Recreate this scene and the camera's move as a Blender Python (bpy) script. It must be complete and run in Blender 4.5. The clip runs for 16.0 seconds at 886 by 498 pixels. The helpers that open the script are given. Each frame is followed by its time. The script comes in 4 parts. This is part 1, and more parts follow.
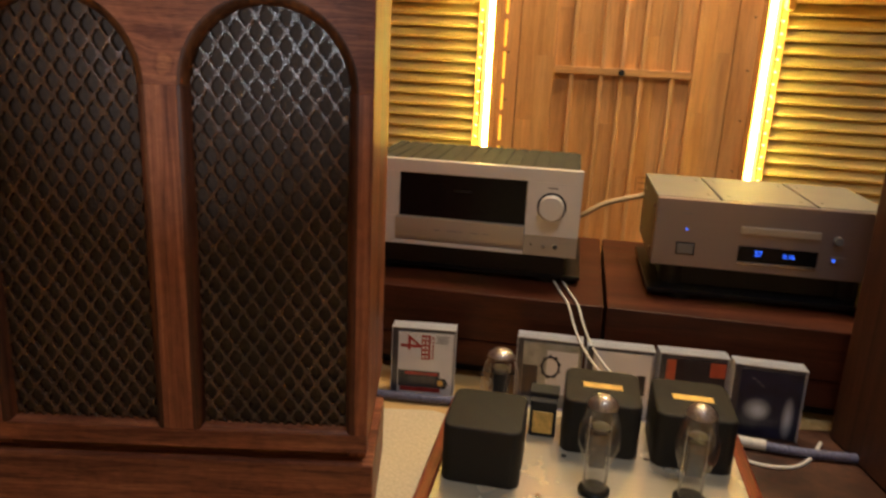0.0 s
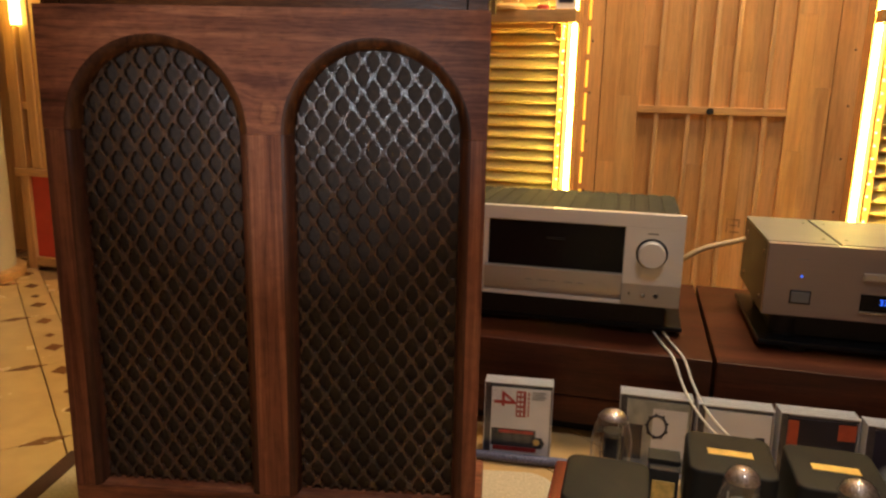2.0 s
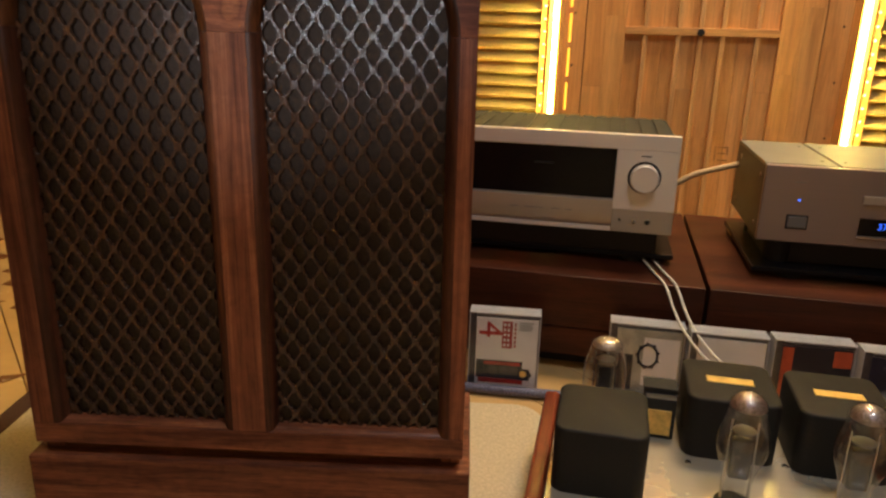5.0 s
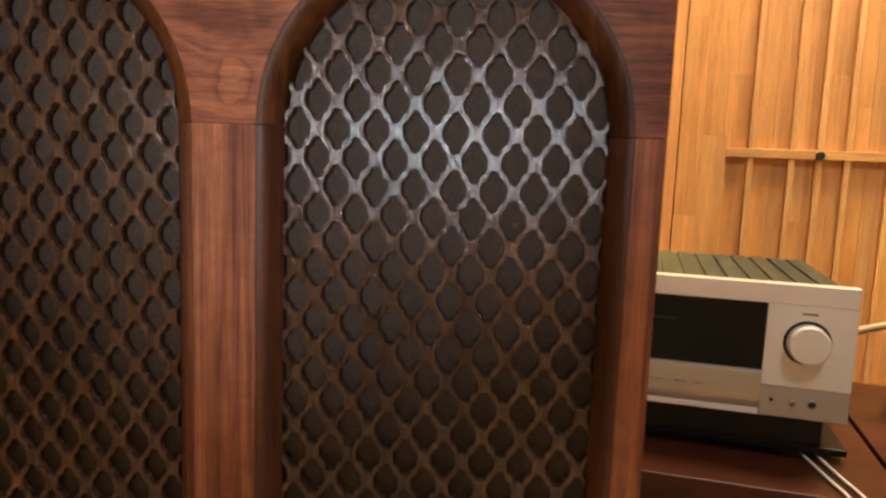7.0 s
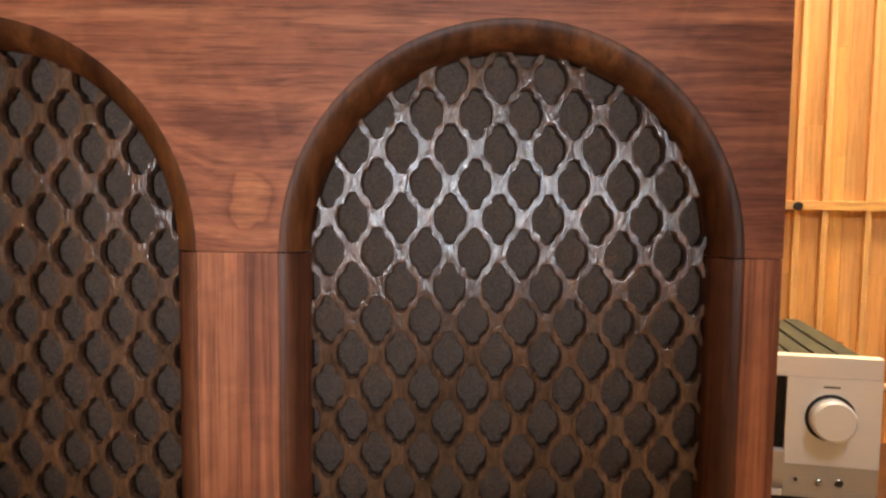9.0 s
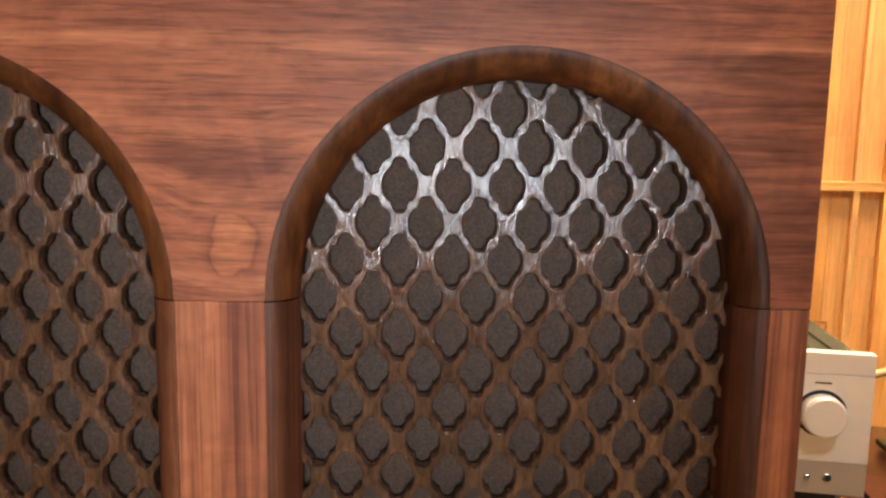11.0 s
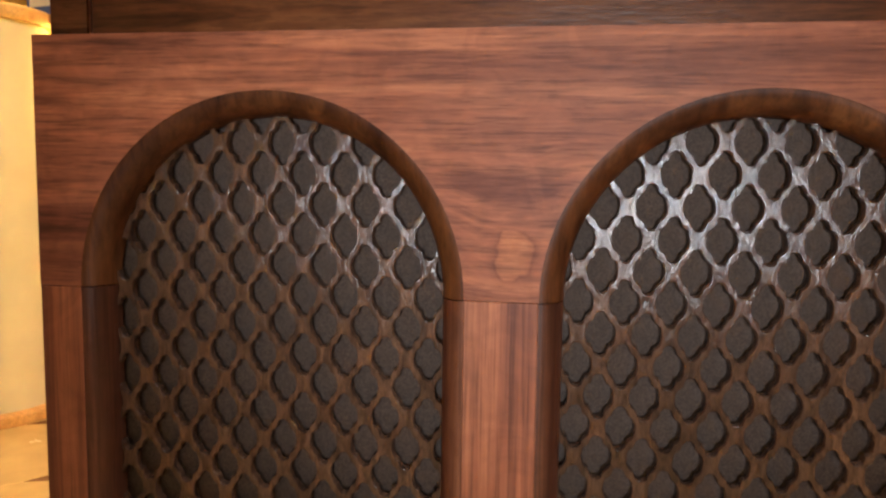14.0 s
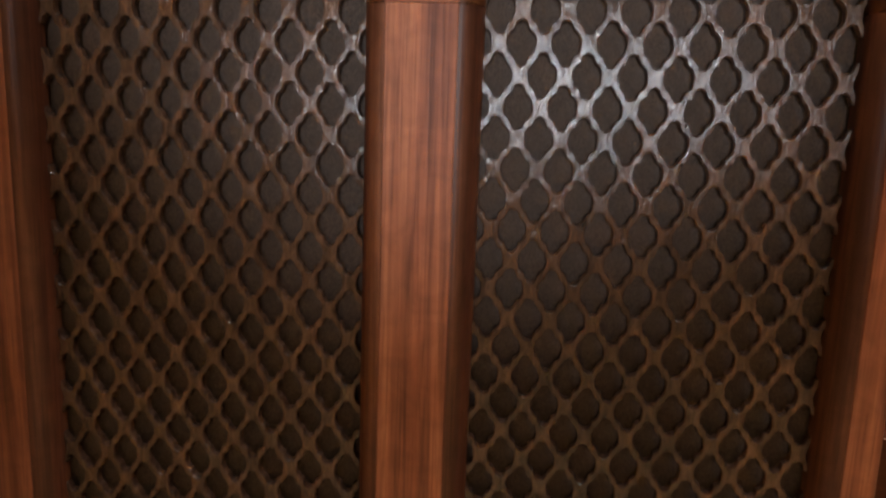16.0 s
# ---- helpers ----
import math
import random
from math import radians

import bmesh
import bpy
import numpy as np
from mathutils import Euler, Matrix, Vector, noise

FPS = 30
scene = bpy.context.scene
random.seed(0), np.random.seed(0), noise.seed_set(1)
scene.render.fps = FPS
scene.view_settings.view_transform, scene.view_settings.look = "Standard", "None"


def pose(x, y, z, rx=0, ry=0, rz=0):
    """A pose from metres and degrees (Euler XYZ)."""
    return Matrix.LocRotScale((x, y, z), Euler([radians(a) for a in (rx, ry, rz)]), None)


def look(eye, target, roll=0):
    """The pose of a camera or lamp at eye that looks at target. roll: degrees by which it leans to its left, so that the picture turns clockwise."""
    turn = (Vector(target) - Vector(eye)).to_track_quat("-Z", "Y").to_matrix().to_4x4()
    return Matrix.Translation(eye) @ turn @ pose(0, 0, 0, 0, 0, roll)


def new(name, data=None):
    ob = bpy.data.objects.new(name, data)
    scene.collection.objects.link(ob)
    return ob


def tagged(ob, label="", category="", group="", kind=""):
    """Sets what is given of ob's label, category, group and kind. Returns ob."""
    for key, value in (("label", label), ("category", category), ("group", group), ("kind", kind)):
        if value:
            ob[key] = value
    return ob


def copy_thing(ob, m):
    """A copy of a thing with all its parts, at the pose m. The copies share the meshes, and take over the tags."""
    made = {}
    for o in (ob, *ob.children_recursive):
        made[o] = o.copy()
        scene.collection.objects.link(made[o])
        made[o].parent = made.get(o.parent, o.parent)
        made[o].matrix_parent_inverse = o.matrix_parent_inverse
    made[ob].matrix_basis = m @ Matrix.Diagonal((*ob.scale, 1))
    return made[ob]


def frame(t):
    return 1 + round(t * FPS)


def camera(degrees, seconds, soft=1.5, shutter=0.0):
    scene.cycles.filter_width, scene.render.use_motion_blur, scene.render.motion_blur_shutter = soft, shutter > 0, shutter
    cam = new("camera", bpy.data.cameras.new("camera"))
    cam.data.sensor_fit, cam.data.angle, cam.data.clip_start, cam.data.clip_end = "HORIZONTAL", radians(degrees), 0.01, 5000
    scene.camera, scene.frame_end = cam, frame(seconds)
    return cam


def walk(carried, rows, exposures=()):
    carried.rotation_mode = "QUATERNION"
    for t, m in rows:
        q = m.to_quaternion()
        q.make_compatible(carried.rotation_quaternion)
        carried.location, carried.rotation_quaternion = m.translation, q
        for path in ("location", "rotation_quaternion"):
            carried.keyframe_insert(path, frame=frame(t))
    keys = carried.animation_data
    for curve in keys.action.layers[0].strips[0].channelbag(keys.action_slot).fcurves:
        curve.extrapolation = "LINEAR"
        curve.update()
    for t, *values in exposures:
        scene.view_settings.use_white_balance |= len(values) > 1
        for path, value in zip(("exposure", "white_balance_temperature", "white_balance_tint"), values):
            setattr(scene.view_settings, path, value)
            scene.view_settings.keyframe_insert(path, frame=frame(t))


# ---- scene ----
cam = camera(62.6, 16.0, soft=2.4, shutter=0.35)
PATH = [
    (0, (-0.003, 0.064, 0.671), (0.025, 1.991, 0.136), 2.8),
    (0.5, (-0.038, 0.099, 0.666), (-0.094, 2.048, 0.222), 4.3),
    (1, (-0.054, 0.111, 0.671), (-0.165, 2.066, 0.265), 2.8),
    (1.5, (-0.063, 0.121, 0.669), (-0.188, 2.072, 0.247), 1.5),
    (2, (-0.074, 0.128, 0.668), (-0.204, 2.077, 0.237), 1.3),
    (2.5, (-0.071, 0.135, 0.67), (-0.17, 2.087, 0.245), 1.3),
    (3, (-0.072, 0.138, 0.669), (-0.157, 2.095, 0.265), 1.3),
    (3.5, (-0.072, 0.151, 0.658), (-0.152, 2.103, 0.228), 1.4),
    (3.7, (-0.07, 0.153, 0.652), (-0.148, 2.103, 0.214), 1.5),
    (5.8, (-0.101, 0.312, 0.617), (-0.125, 2.205, -0.028), 2.2),
    (6, (-0.107, 0.348, 0.627), (-0.145, 2.253, 0.019), 3.2),
    (6.2, (-0.142, 0.36, 0.628), (-0.199, 2.296, 0.131), 3.3),
    (6.5, (-0.136, 0.457, 0.613), (-0.258, 2.415, 0.228), 3.3),
    (7, (-0.172, 0.539, 0.599), (-0.336, 2.514, 0.334), 2.2),
    (7.5, (-0.198, 0.573, 0.613), (-0.307, 2.561, 0.428), 2.4),
    (8, (-0.226, 0.597, 0.62), (-0.214, 2.59, 0.445), 1.4),
    (8.5, (-0.236, 0.608, 0.625), (-0.218, 2.601, 0.457), 1.2),
    (9, (-0.238, 0.62, 0.64), (-0.267, 2.614, 0.487), 0.7),
    (9.2, (-0.237, 0.628, 0.643), (-0.256, 2.622, 0.488), 0.9),
    (11.3, (-0.249, 0.653, 0.677), (-0.223, 2.636, 0.415), 1.0),
    (11.5, (-0.249, 0.648, 0.673), (-0.288, 2.641, 0.519), 0.4),
    (12, (-0.263, 0.628, 0.701), (-0.36, 2.616, 0.504), 0.0),
    (12.5, (-0.283, 0.606, 0.716), (-0.47, 2.587, 0.51), 0.0),
    (13, (-0.304, 0.589, 0.706), (-0.567, 2.568, 0.576), 0.7),
    (13.5, (-0.315, 0.585, 0.698), (-0.605, 2.556, 0.521), 0.6),
    (14, (-0.317, 0.585, 0.674), (-0.604, 2.555, 0.488), 0.8),
    (14.5, (-0.312, 0.585, 0.651), (-0.576, 2.558, 0.453), 0.9),
    (15, (-0.294, 0.589, 0.607), (-0.514, 2.56, 0.344), 1.3),
    (15.5, (-0.284, 0.581, 0.586), (-0.498, 2.547, 0.287), 1.8),
    (16, (-0.281, 0.569, 0.55), (-0.501, 2.527, 0.202), 2.0),
]
walk(cam, [(t, look(eye, target, roll)) for t, eye, target, roll in PATH],
     [(0, -0.36), (3.5, -0.4), (5.8, -0.3), (6.5, 0.03), (7, 0.35), (8, 0.57), (9, 0.68), (11.5, 0.90), (12.2, 0.84), (13.5, 0.79), (14.5, 0.62), (15.2, 0.52), (16, 0.42)])


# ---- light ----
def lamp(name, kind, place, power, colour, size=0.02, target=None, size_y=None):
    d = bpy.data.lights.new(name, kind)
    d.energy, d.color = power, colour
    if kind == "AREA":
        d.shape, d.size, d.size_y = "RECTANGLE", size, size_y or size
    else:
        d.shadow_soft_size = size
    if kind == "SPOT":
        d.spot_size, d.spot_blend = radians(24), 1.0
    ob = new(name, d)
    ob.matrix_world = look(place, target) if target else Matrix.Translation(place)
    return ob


world = bpy.data.worlds.new("world")
scene.world = world
world.use_nodes = True
world.node_tree.nodes["Background"].inputs[0].default_value = (0.04, 0.03, 0.025, 1)
world.node_tree.nodes["Background"].inputs[1].default_value = 0.3

# Fixed spot behind the path, added in place of the light the camera carries.
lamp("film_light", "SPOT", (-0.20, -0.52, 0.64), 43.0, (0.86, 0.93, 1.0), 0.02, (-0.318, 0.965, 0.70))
lamp("ceiling_lamp_front", "AREA", (0.60, 1.85, 2.33), 48, (1.0, 0.78, 0.52), 0.6, (0.60, 1.80, 0), 0.5)
lamp("ceiling_lamp_left", "AREA", (-1.5, 1.8, 2.33), 2.0, (1.0, 0.78, 0.50), 0.6, (-1.5, 1.8, 0), 0.6)
# Unseen cool fill overhead, added to brighten the disc cases and valves.
lamp("ceiling_lamp_near", "AREA", (0.30, 0.30, 2.33), 15.0, (0.80, 0.89, 1.0), 0.4, (0.30, 0.30, 0), 0.4)


# ---- materials ----
def nodes_of(name):
    m = bpy.data.materials.new(name)
    m.use_nodes = True
    t = m.node_tree
    return m, t, t.nodes["Principled BSDF"]


def add(t, kind, **values):
    n = t.nodes.new(kind)
    for k, v in values.items():
        if k in n.inputs:
            n.inputs[k].default_value = v
    return n


def ramp(t, fac, stops):
    n = t.nodes.new("ShaderNodeValToRGB")
    while len(n.color_ramp.elements) < len(stops):
        n.color_ramp.elements.new(0.5)
    for e, (p, c) in zip(n.color_ramp.elements, stops):
        e.position, e.color = p, (*c, 1)
    t.links.new(fac, n.inputs[0])
    return n.outputs[0]


def mix(t, kind, fac, a, b):
    n = t.nodes.new("ShaderNodeMix")
    n.data_type, n.blend_type = "RGBA", kind
    for sock, v in ((n.inputs[0], fac), (n.inputs[6], a), (n.inputs[7], b)):
        if isinstance(v, (int, float)):
            sock.default_value = v
        elif isinstance(v, tuple):
            sock.default_value = (*v, 1)
        else:
            t.links.new(v, sock)
    return n.outputs[2]


def coords(t, scale, shift=True):
    c = t.nodes.new("ShaderNodeTexCoord")
    o = c.outputs["Object"]
    if shift:
        info = t.nodes.new("ShaderNodeObjectInfo")
        mul = add(t, "ShaderNodeVectorMath")
        mul.operation = "SCALE"
        mul.inputs[0].default_value = (7.3, 3.1, 5.7)
        t.links.new(info.outputs["Random"], mul.inputs["Scale"])
        plus = t.nodes.new("ShaderNodeVectorMath")
        t.links.new(o, plus.inputs[0])
        t.links.new(mul.outputs[0], plus.inputs[1])
        o = plus.outputs[0]
    m = t.nodes.new("ShaderNodeMapping")
    m.inputs["Scale"].default_value = scale
    t.links.new(o, m.inputs[0])
    return m.outputs[0]


def noise_tex(t, vec, scale, detail=4.0, rough=0.55, dist=0.0):
    n = add(t, "ShaderNodeTexNoise", Scale=scale, Detail=detail, Roughness=rough, Distortion=dist)
    t.links.new(vec, n.inputs["Vector"])
    return n.outputs[0]


def bump(t, b, height, strength, distance=0.001):
    n = add(t, "ShaderNodeBump", Strength=strength, Distance=distance)
    t.links.new(height, n.inputs["Height"])
    t.links.new(n.outputs[0], b.inputs["Normal"])


def wood(name, dark, mid, light, axis, rough=0.35, across=34.0, along=1.6, wear=0.12, coat=0.0, pores=0.5, streaks=0.55, knot=None, grit=0.25, broadness=0.8, tone=0.0, pore_along=14.0, fibre=(150.0, 7.0), pore_across=420.0, figures=()):
    """Sawn wood whose grain runs along one axis of its object."""
    m, t, b = nodes_of(name)
    sc = [across] * 3
    sc[axis] = along
    v = coords(t, tuple(sc), knot is None)
    if knot:
        # the grain swings round a small eye in the wood
        kx, kz, rx, rz = knot
        c = t.nodes.new("ShaderNodeTexCoord")
        wob = noise_tex(t, coords(t, (60, 60, 60), False), 1.0, 2)
        off = add(t, "ShaderNodeMapping")
        off.vector_type = "TEXTURE"
        off.inputs["Location"].default_value, off.inputs["Scale"].default_value = (kx, 0, kz), (rx, 1000, rz)
        t.links.new(c.outputs["Object"], off.inputs[0])
        length = t.nodes.new("ShaderNodeVectorMath")
        length.operation = "LENGTH"
        t.links.new(off.outputs[0], length.inputs[0])
        dist = t.nodes.new("ShaderNodeMath")
        dist.operation = "MULTIPLY_ADD"
        dist.inputs[1].default_value = 0.9
        t.links.new(wob, dist.inputs[0])
        t.links.new(length.outputs["Value"], dist.inputs[2])
        swing = t.nodes.new("ShaderNodeMapRange")
        swing.interpolation_type = "SMOOTHERSTEP"
        for k, val in zip((1, 2, 3, 4), (1.1, 6.0, 1.0, 0.0)):
            swing.inputs[k].default_value = val
        t.links.new(dist.outputs[0], swing.inputs[0])
        comb = t.nodes.new("ShaderNodeCombineXYZ")
        t.links.new(swing.outputs[0], comb.inputs[2])
        moved = t.nodes.new("ShaderNodeVectorMath")
        t.links.new(v, moved.inputs[0])
        t.links.new(comb.outputs[0], moved.inputs[1])
        v = moved.outputs[0]
    g = noise_tex(t, v, 1.0, 5, 0.6, 0.9)
    col = ramp(t, g, [(0.30, dark), (0.48, mid), (0.68, light)])
    sc2 = [9.0] * 3
    sc2[axis] = 0.9
    broad = noise_tex(t, coords(t, tuple(sc2)), 1.0, 3, 0.5, 0.5)
    col = mix(t, "MULTIPLY", broadness, col, ramp(t, broad, [(0.34, (0.5, 0.44, 0.45)), (0.6, (1.15, 1.1, 1.06))]))
    mott = noise_tex(t, coords(t, (38.0, 38.0, 38.0)), 1.0, 3, 0.6, 1.2)
    col = mix(t, "MULTIPLY", broadness * 0.6, col, ramp(t, mott, [(0.36, (0.72, 0.68, 0.68)), (0.6, (1.1, 1.1, 1.1))]))
    for fx, fz, frx, frz in figures:
        # a darker heartwood cloud with a ragged edge
        c = t.nodes.new("ShaderNodeTexCoord")
        rag = noise_tex(t, coords(t, (14, 14, 60), False), 1.0, 3)
        off = t.nodes.new("ShaderNodeMapping")
        off.vector_type = "TEXTURE"
        off.inputs["Location"].default_value, off.inputs["Scale"].default_value = (fx, 0, fz), (frx, 1000, frz)
        t.links.new(c.outputs["Object"], off.inputs[0])
        length = t.nodes.new("ShaderNodeVectorMath")
        length.operation = "LENGTH"
        t.links.new(off.outputs[0], length.inputs[0])
        edge = t.nodes.new("ShaderNodeMath")
        edge.operation = "MULTIPLY_ADD"
        edge.inputs[1].default_value = 0.9
        t.links.new(rag, edge.inputs[0])
        t.links.new(length.outputs["Value"], edge.inputs[2])
        low = t.nodes.new("ShaderNodeMath")
        low.operation = "MULTIPLY"
        low.inputs[1].default_value = 0.5
        t.links.new(edge.outputs[0], low.inputs[0])
        col = mix(t, "MULTIPLY", 1.0, col, ramp(t, low.outputs[0], [(0.40, (0.55, 0.50, 0.55)), (0.62, (0.85, 0.82, 0.84)), (0.82, (1, 1, 1))]))
    if tone:
        info = t.nodes.new("ShaderNodeObjectInfo")
        col = mix(t, "MULTIPLY", 1.0, col, ramp(t, info.outputs["Random"], [(0.0, (1 - tone,) * 3), (1.0, (1 + tone,) * 3)]))
    sc4 = [fibre[0]] * 3
    sc4[axis] = fibre[1]
    fine = noise_tex(t, coords(t, tuple(sc4)), 1.0, 4, 0.65, 0.6)
    col = mix(t, "MULTIPLY", streaks, col, ramp(t, fine, [(0.34, (0.50, 0.44, 0.46)), (0.52, (1.0, 1.0, 1.0)), (0.7, (1.25, 1.2, 1.15))]))
    if knot:
        ring = ramp(t, dist.outputs[0], [(0.0, (1.6, 1.8, 1.6)), (0.42, (1.5, 1.65, 1.45)), (0.50, (1.25, 1.3, 1.15)), (0.54, (0.70, 0.64, 0.62)), (0.60, (0.9, 0.88, 0.86)), (0.70, (1, 1, 1))])
        half = t.nodes.new("ShaderNodeMath")
        half.operation = "MULTIPLY"
        half.inputs[1].default_value = 0.4
        t.links.new(dist.outputs[0], half.inputs[0])
        t.links.new(half.outputs[0], ring.node.inputs[0])
        col = mix(t, "MULTIPLY", 0.8, col, ring)
    sc3 = [pore_across] * 3
    sc3[axis] = pore_along
    pore = noise_tex(t, coords(t, tuple(sc3)), 1.0, 3, 0.6)
    col = mix(t, "MULTIPLY", pores, col, ramp(t, pore, [(0.36, (0.45, 0.42, 0.4)), (0.5, (1, 1, 1))]))
    t.links.new(col, b.inputs["Base Color"])
    r = t.nodes.new("ShaderNodeMapRange")
    r.inputs[3].default_value, r.inputs[4].default_value = rough - wear, rough + wear
    t.links.new(broad, r.inputs[0])
    t.links.new(r.outputs[0], b.inputs["Roughness"])
    b.inputs["Coat Weight"].default_value = coat
    b.inputs["Coat Roughness"].default_value = 0.25
    bump(t, b, pore, grit, 0.0006)
    return m


def plain(name, colour, rough=0.5, metal=0.0, spots=0.12, scale=60.0, relief=0.05, brushed=None):
    """Paint, plastic, metal: one colour with fine unevenness."""
    m, t, b = nodes_of(name)
    v = coords(t, (scale,) * 3 if brushed is None else tuple(8.0 if k == brushed else 900.0 for k in range(3)))
    n = noise_tex(t, v, 1.0, 4)
    lo, hi = tuple(c * (1 - spots) for c in colour), tuple(min(1, c * (1 + spots)) for c in colour)
    t.links.new(ramp(t, n, [(0.3, lo), (0.7, hi)]), b.inputs["Base Color"])
    r = t.nodes.new("ShaderNodeMapRange")
    r.inputs[3].default_value, r.inputs[4].default_value = max(0.02, rough - 0.08), min(1, rough + 0.08)
    t.links.new(noise_tex(t, coords(t, (11,) * 3), 1.0, 3), r.inputs[0])
    t.links.new(r.outputs[0], b.inputs["Roughness"])
    b.inputs["Metallic"].default_value = metal
    bump(t, b, n, relief, 0.0008)
    return m


def glowing(name, colour, strength):
    m, t, b = nodes_of(name)
    b.inputs["Base Color"].default_value = (*colour, 1)
    b.inputs["Emission Color"].default_value = (*colour, 1)
    b.inputs["Emission Strength"].default_value = strength
    return m


def glass(name, tint, rough=0.02, alpha=0.16):
    m, t, b = nodes_of(name)
    b.inputs["Base Color"].default_value = (*tint, 1)
    b.inputs["Alpha"].default_value = alpha
    b.inputs["Roughness"].default_value = rough
    b.inputs["Specular IOR Level"].default_value = 0.9
    return m


def clear(name, tint, rough=0.03, ior=1.5):
    """Thin clear glass or plastic: see-through, with a glossy skin."""
    m, t, b = nodes_of(name)
    out = t.nodes["Material Output"]
    t.nodes.remove(b)
    see = t.nodes.new("ShaderNodeBsdfTransparent")
    see.inputs[0].default_value = (*tint, 1)
    gloss = t.nodes.new("ShaderNodeBsdfGlossy")
    gloss.inputs["Roughness"].default_value = rough
    edge = add(t, "ShaderNodeLayerWeight", Blend=0.5)
    power = t.nodes.new("ShaderNodeMath")
    power.operation = "POWER"
    power.inputs[1].default_value = 3.0
    t.links.new(edge.outputs["Facing"], power.inputs[0])
    fres = t.nodes.new("ShaderNodeMath")
    fres.operation = "MULTIPLY_ADD"
    fres.inputs[1].default_value, fres.inputs[2].default_value = 0.6, ((ior - 1) / (ior + 1)) ** 2
    t.links.new(power.outputs[0], fres.inputs[0])
    both = t.nodes.new("ShaderNodeMixShader")
    t.links.new(fres.outputs[0], both.inputs[0])
    t.links.new(see.outputs[0], both.inputs[1])
    t.links.new(gloss.outputs[0], both.inputs[2])
    t.links.new(both.outputs[0], out.inputs["Surface"])
    return m


def night_print(name, deep, pale, spots):
    """A dark printed sheet with soft pale glows."""
    m, t, b = nodes_of(name)
    c = t.nodes.new("ShaderNodeTexCoord")
    col = ramp(t, noise_tex(t, coords(t, (30, 30, 30)), 1.0, 4), [(0.3, tuple(0.5 * k for k in deep)), (0.7, tuple(1.5 * k for k in deep))])
    for x, z, rx, rz in spots:
        off = t.nodes.new("ShaderNodeMapping")
        off.vector_type = "TEXTURE"
        off.inputs["Location"].default_value, off.inputs["Scale"].default_value = (x, 0, z), (rx, 1, rz)
        t.links.new(c.outputs["Object"], off.inputs[0])
        ball = t.nodes.new("ShaderNodeTexGradient")
        ball.gradient_type = "SPHERICAL"
        t.links.new(off.outputs[0], ball.inputs[0])
        col = mix(t, "MIX", ball.outputs[1], col, pale)
    t.links.new(col, b.inputs["Base Color"])
    b.inputs["Roughness"].default_value = 0.4
    return m


W_D, W_M, W_L = (0.098, 0.033, 0.019), (0.224, 0.080, 0.043), (0.345, 0.138, 0.071)
GRAIN = {"across": 70.0, "along": 5.0, "streaks": 0.48, "pores": 0.55, "fibre": (300.0, 13.0), "pore_across": 650.0, "pore_along": 40.0, "broadness": 0.9}
walnut_x = wood("walnut_across", W_D, W_M, W_L, 0, 0.46, **GRAIN)
walnut_rail = wood("walnut_rail", W_D, W_M, W_L, 0, 0.48, knot=(0.010, 0.636, 0.0112, 0.0142), figures=((0.262, 0.640, 0.075, 0.050), (-0.262, 0.648, 0.070, 0.050), (0.008, 0.672, 0.050, 0.012)), **GRAIN)
UPRIGHT = {**GRAIN, "across": 55.0, "along": 2.0, "fibre": (230.0, 4.0), "pore_along": 14.0}
walnut_z = wood("walnut_upright", W_D, W_M, W_L, 2, 0.43, **UPRIGHT)
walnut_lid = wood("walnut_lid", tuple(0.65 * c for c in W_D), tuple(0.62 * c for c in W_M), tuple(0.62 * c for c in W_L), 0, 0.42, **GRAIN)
walnut_sill = wood("walnut_sill", W_D, W_M, W_L, 0, 0.26, **GRAIN)
# The stiles' own walnut, with the shade on the rounded edges put into the colour.
bead_upright_shaded = wood("bead_upright_shaded", tuple(0.38 * c for c in W_D), tuple(0.38 * c for c in W_M), tuple(0.42 * c for c in W_L), 2, 0.42, **UPRIGHT)
bead_wood = wood("bead_wood", (0.036, 0.011, 0.004), (0.092, 0.032, 0.011), (0.145, 0.056, 0.019), 2, 0.46, 40, 8.0, fibre=(220.0, 30.0))
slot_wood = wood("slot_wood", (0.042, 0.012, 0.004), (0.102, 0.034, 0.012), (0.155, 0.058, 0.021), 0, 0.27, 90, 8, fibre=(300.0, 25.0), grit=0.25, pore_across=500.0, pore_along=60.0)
bead_wood.node_tree.nodes["Principled BSDF"].inputs["Specular IOR Level"].default_value = 0.16
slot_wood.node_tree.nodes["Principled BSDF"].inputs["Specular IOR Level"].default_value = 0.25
lattice_wood = wood("lattice_wood", (0.032, 0.016, 0.010), (0.073, 0.038, 0.023), (0.116, 0.062, 0.038), 2, 0.15, 160, 60, 0.06, pores=0.6, grit=0.8, pore_across=700.0, pore_along=200.0)
lattice_wood.node_tree.nodes["Principled BSDF"].inputs["Specular IOR Level"].default_value = 0.38
pine = wood("pine", (0.62, 0.31, 0.10), (0.76, 0.41, 0.148), (0.84, 0.49, 0.195), 2, 0.42, 24, 1.4, pores=0.2, streaks=0.3, broadness=0.2, tone=0.06)
pine_light = wood("pine_light", (0.66, 0.38, 0.15), (0.74, 0.44, 0.19), (0.80, 0.50, 0.24), 2, 0.42, 24, 1.4, pores=0.3, streaks=0.4, broadness=0.25, tone=0.05)
pine_x = wood("pine_across", (0.57, 0.29, 0.10), (0.66, 0.36, 0.135), (0.74, 0.43, 0.175), 0, 0.42, 22, 1.1, pores=0.35, streaks=0.45, broadness=0.25, tone=0.045)
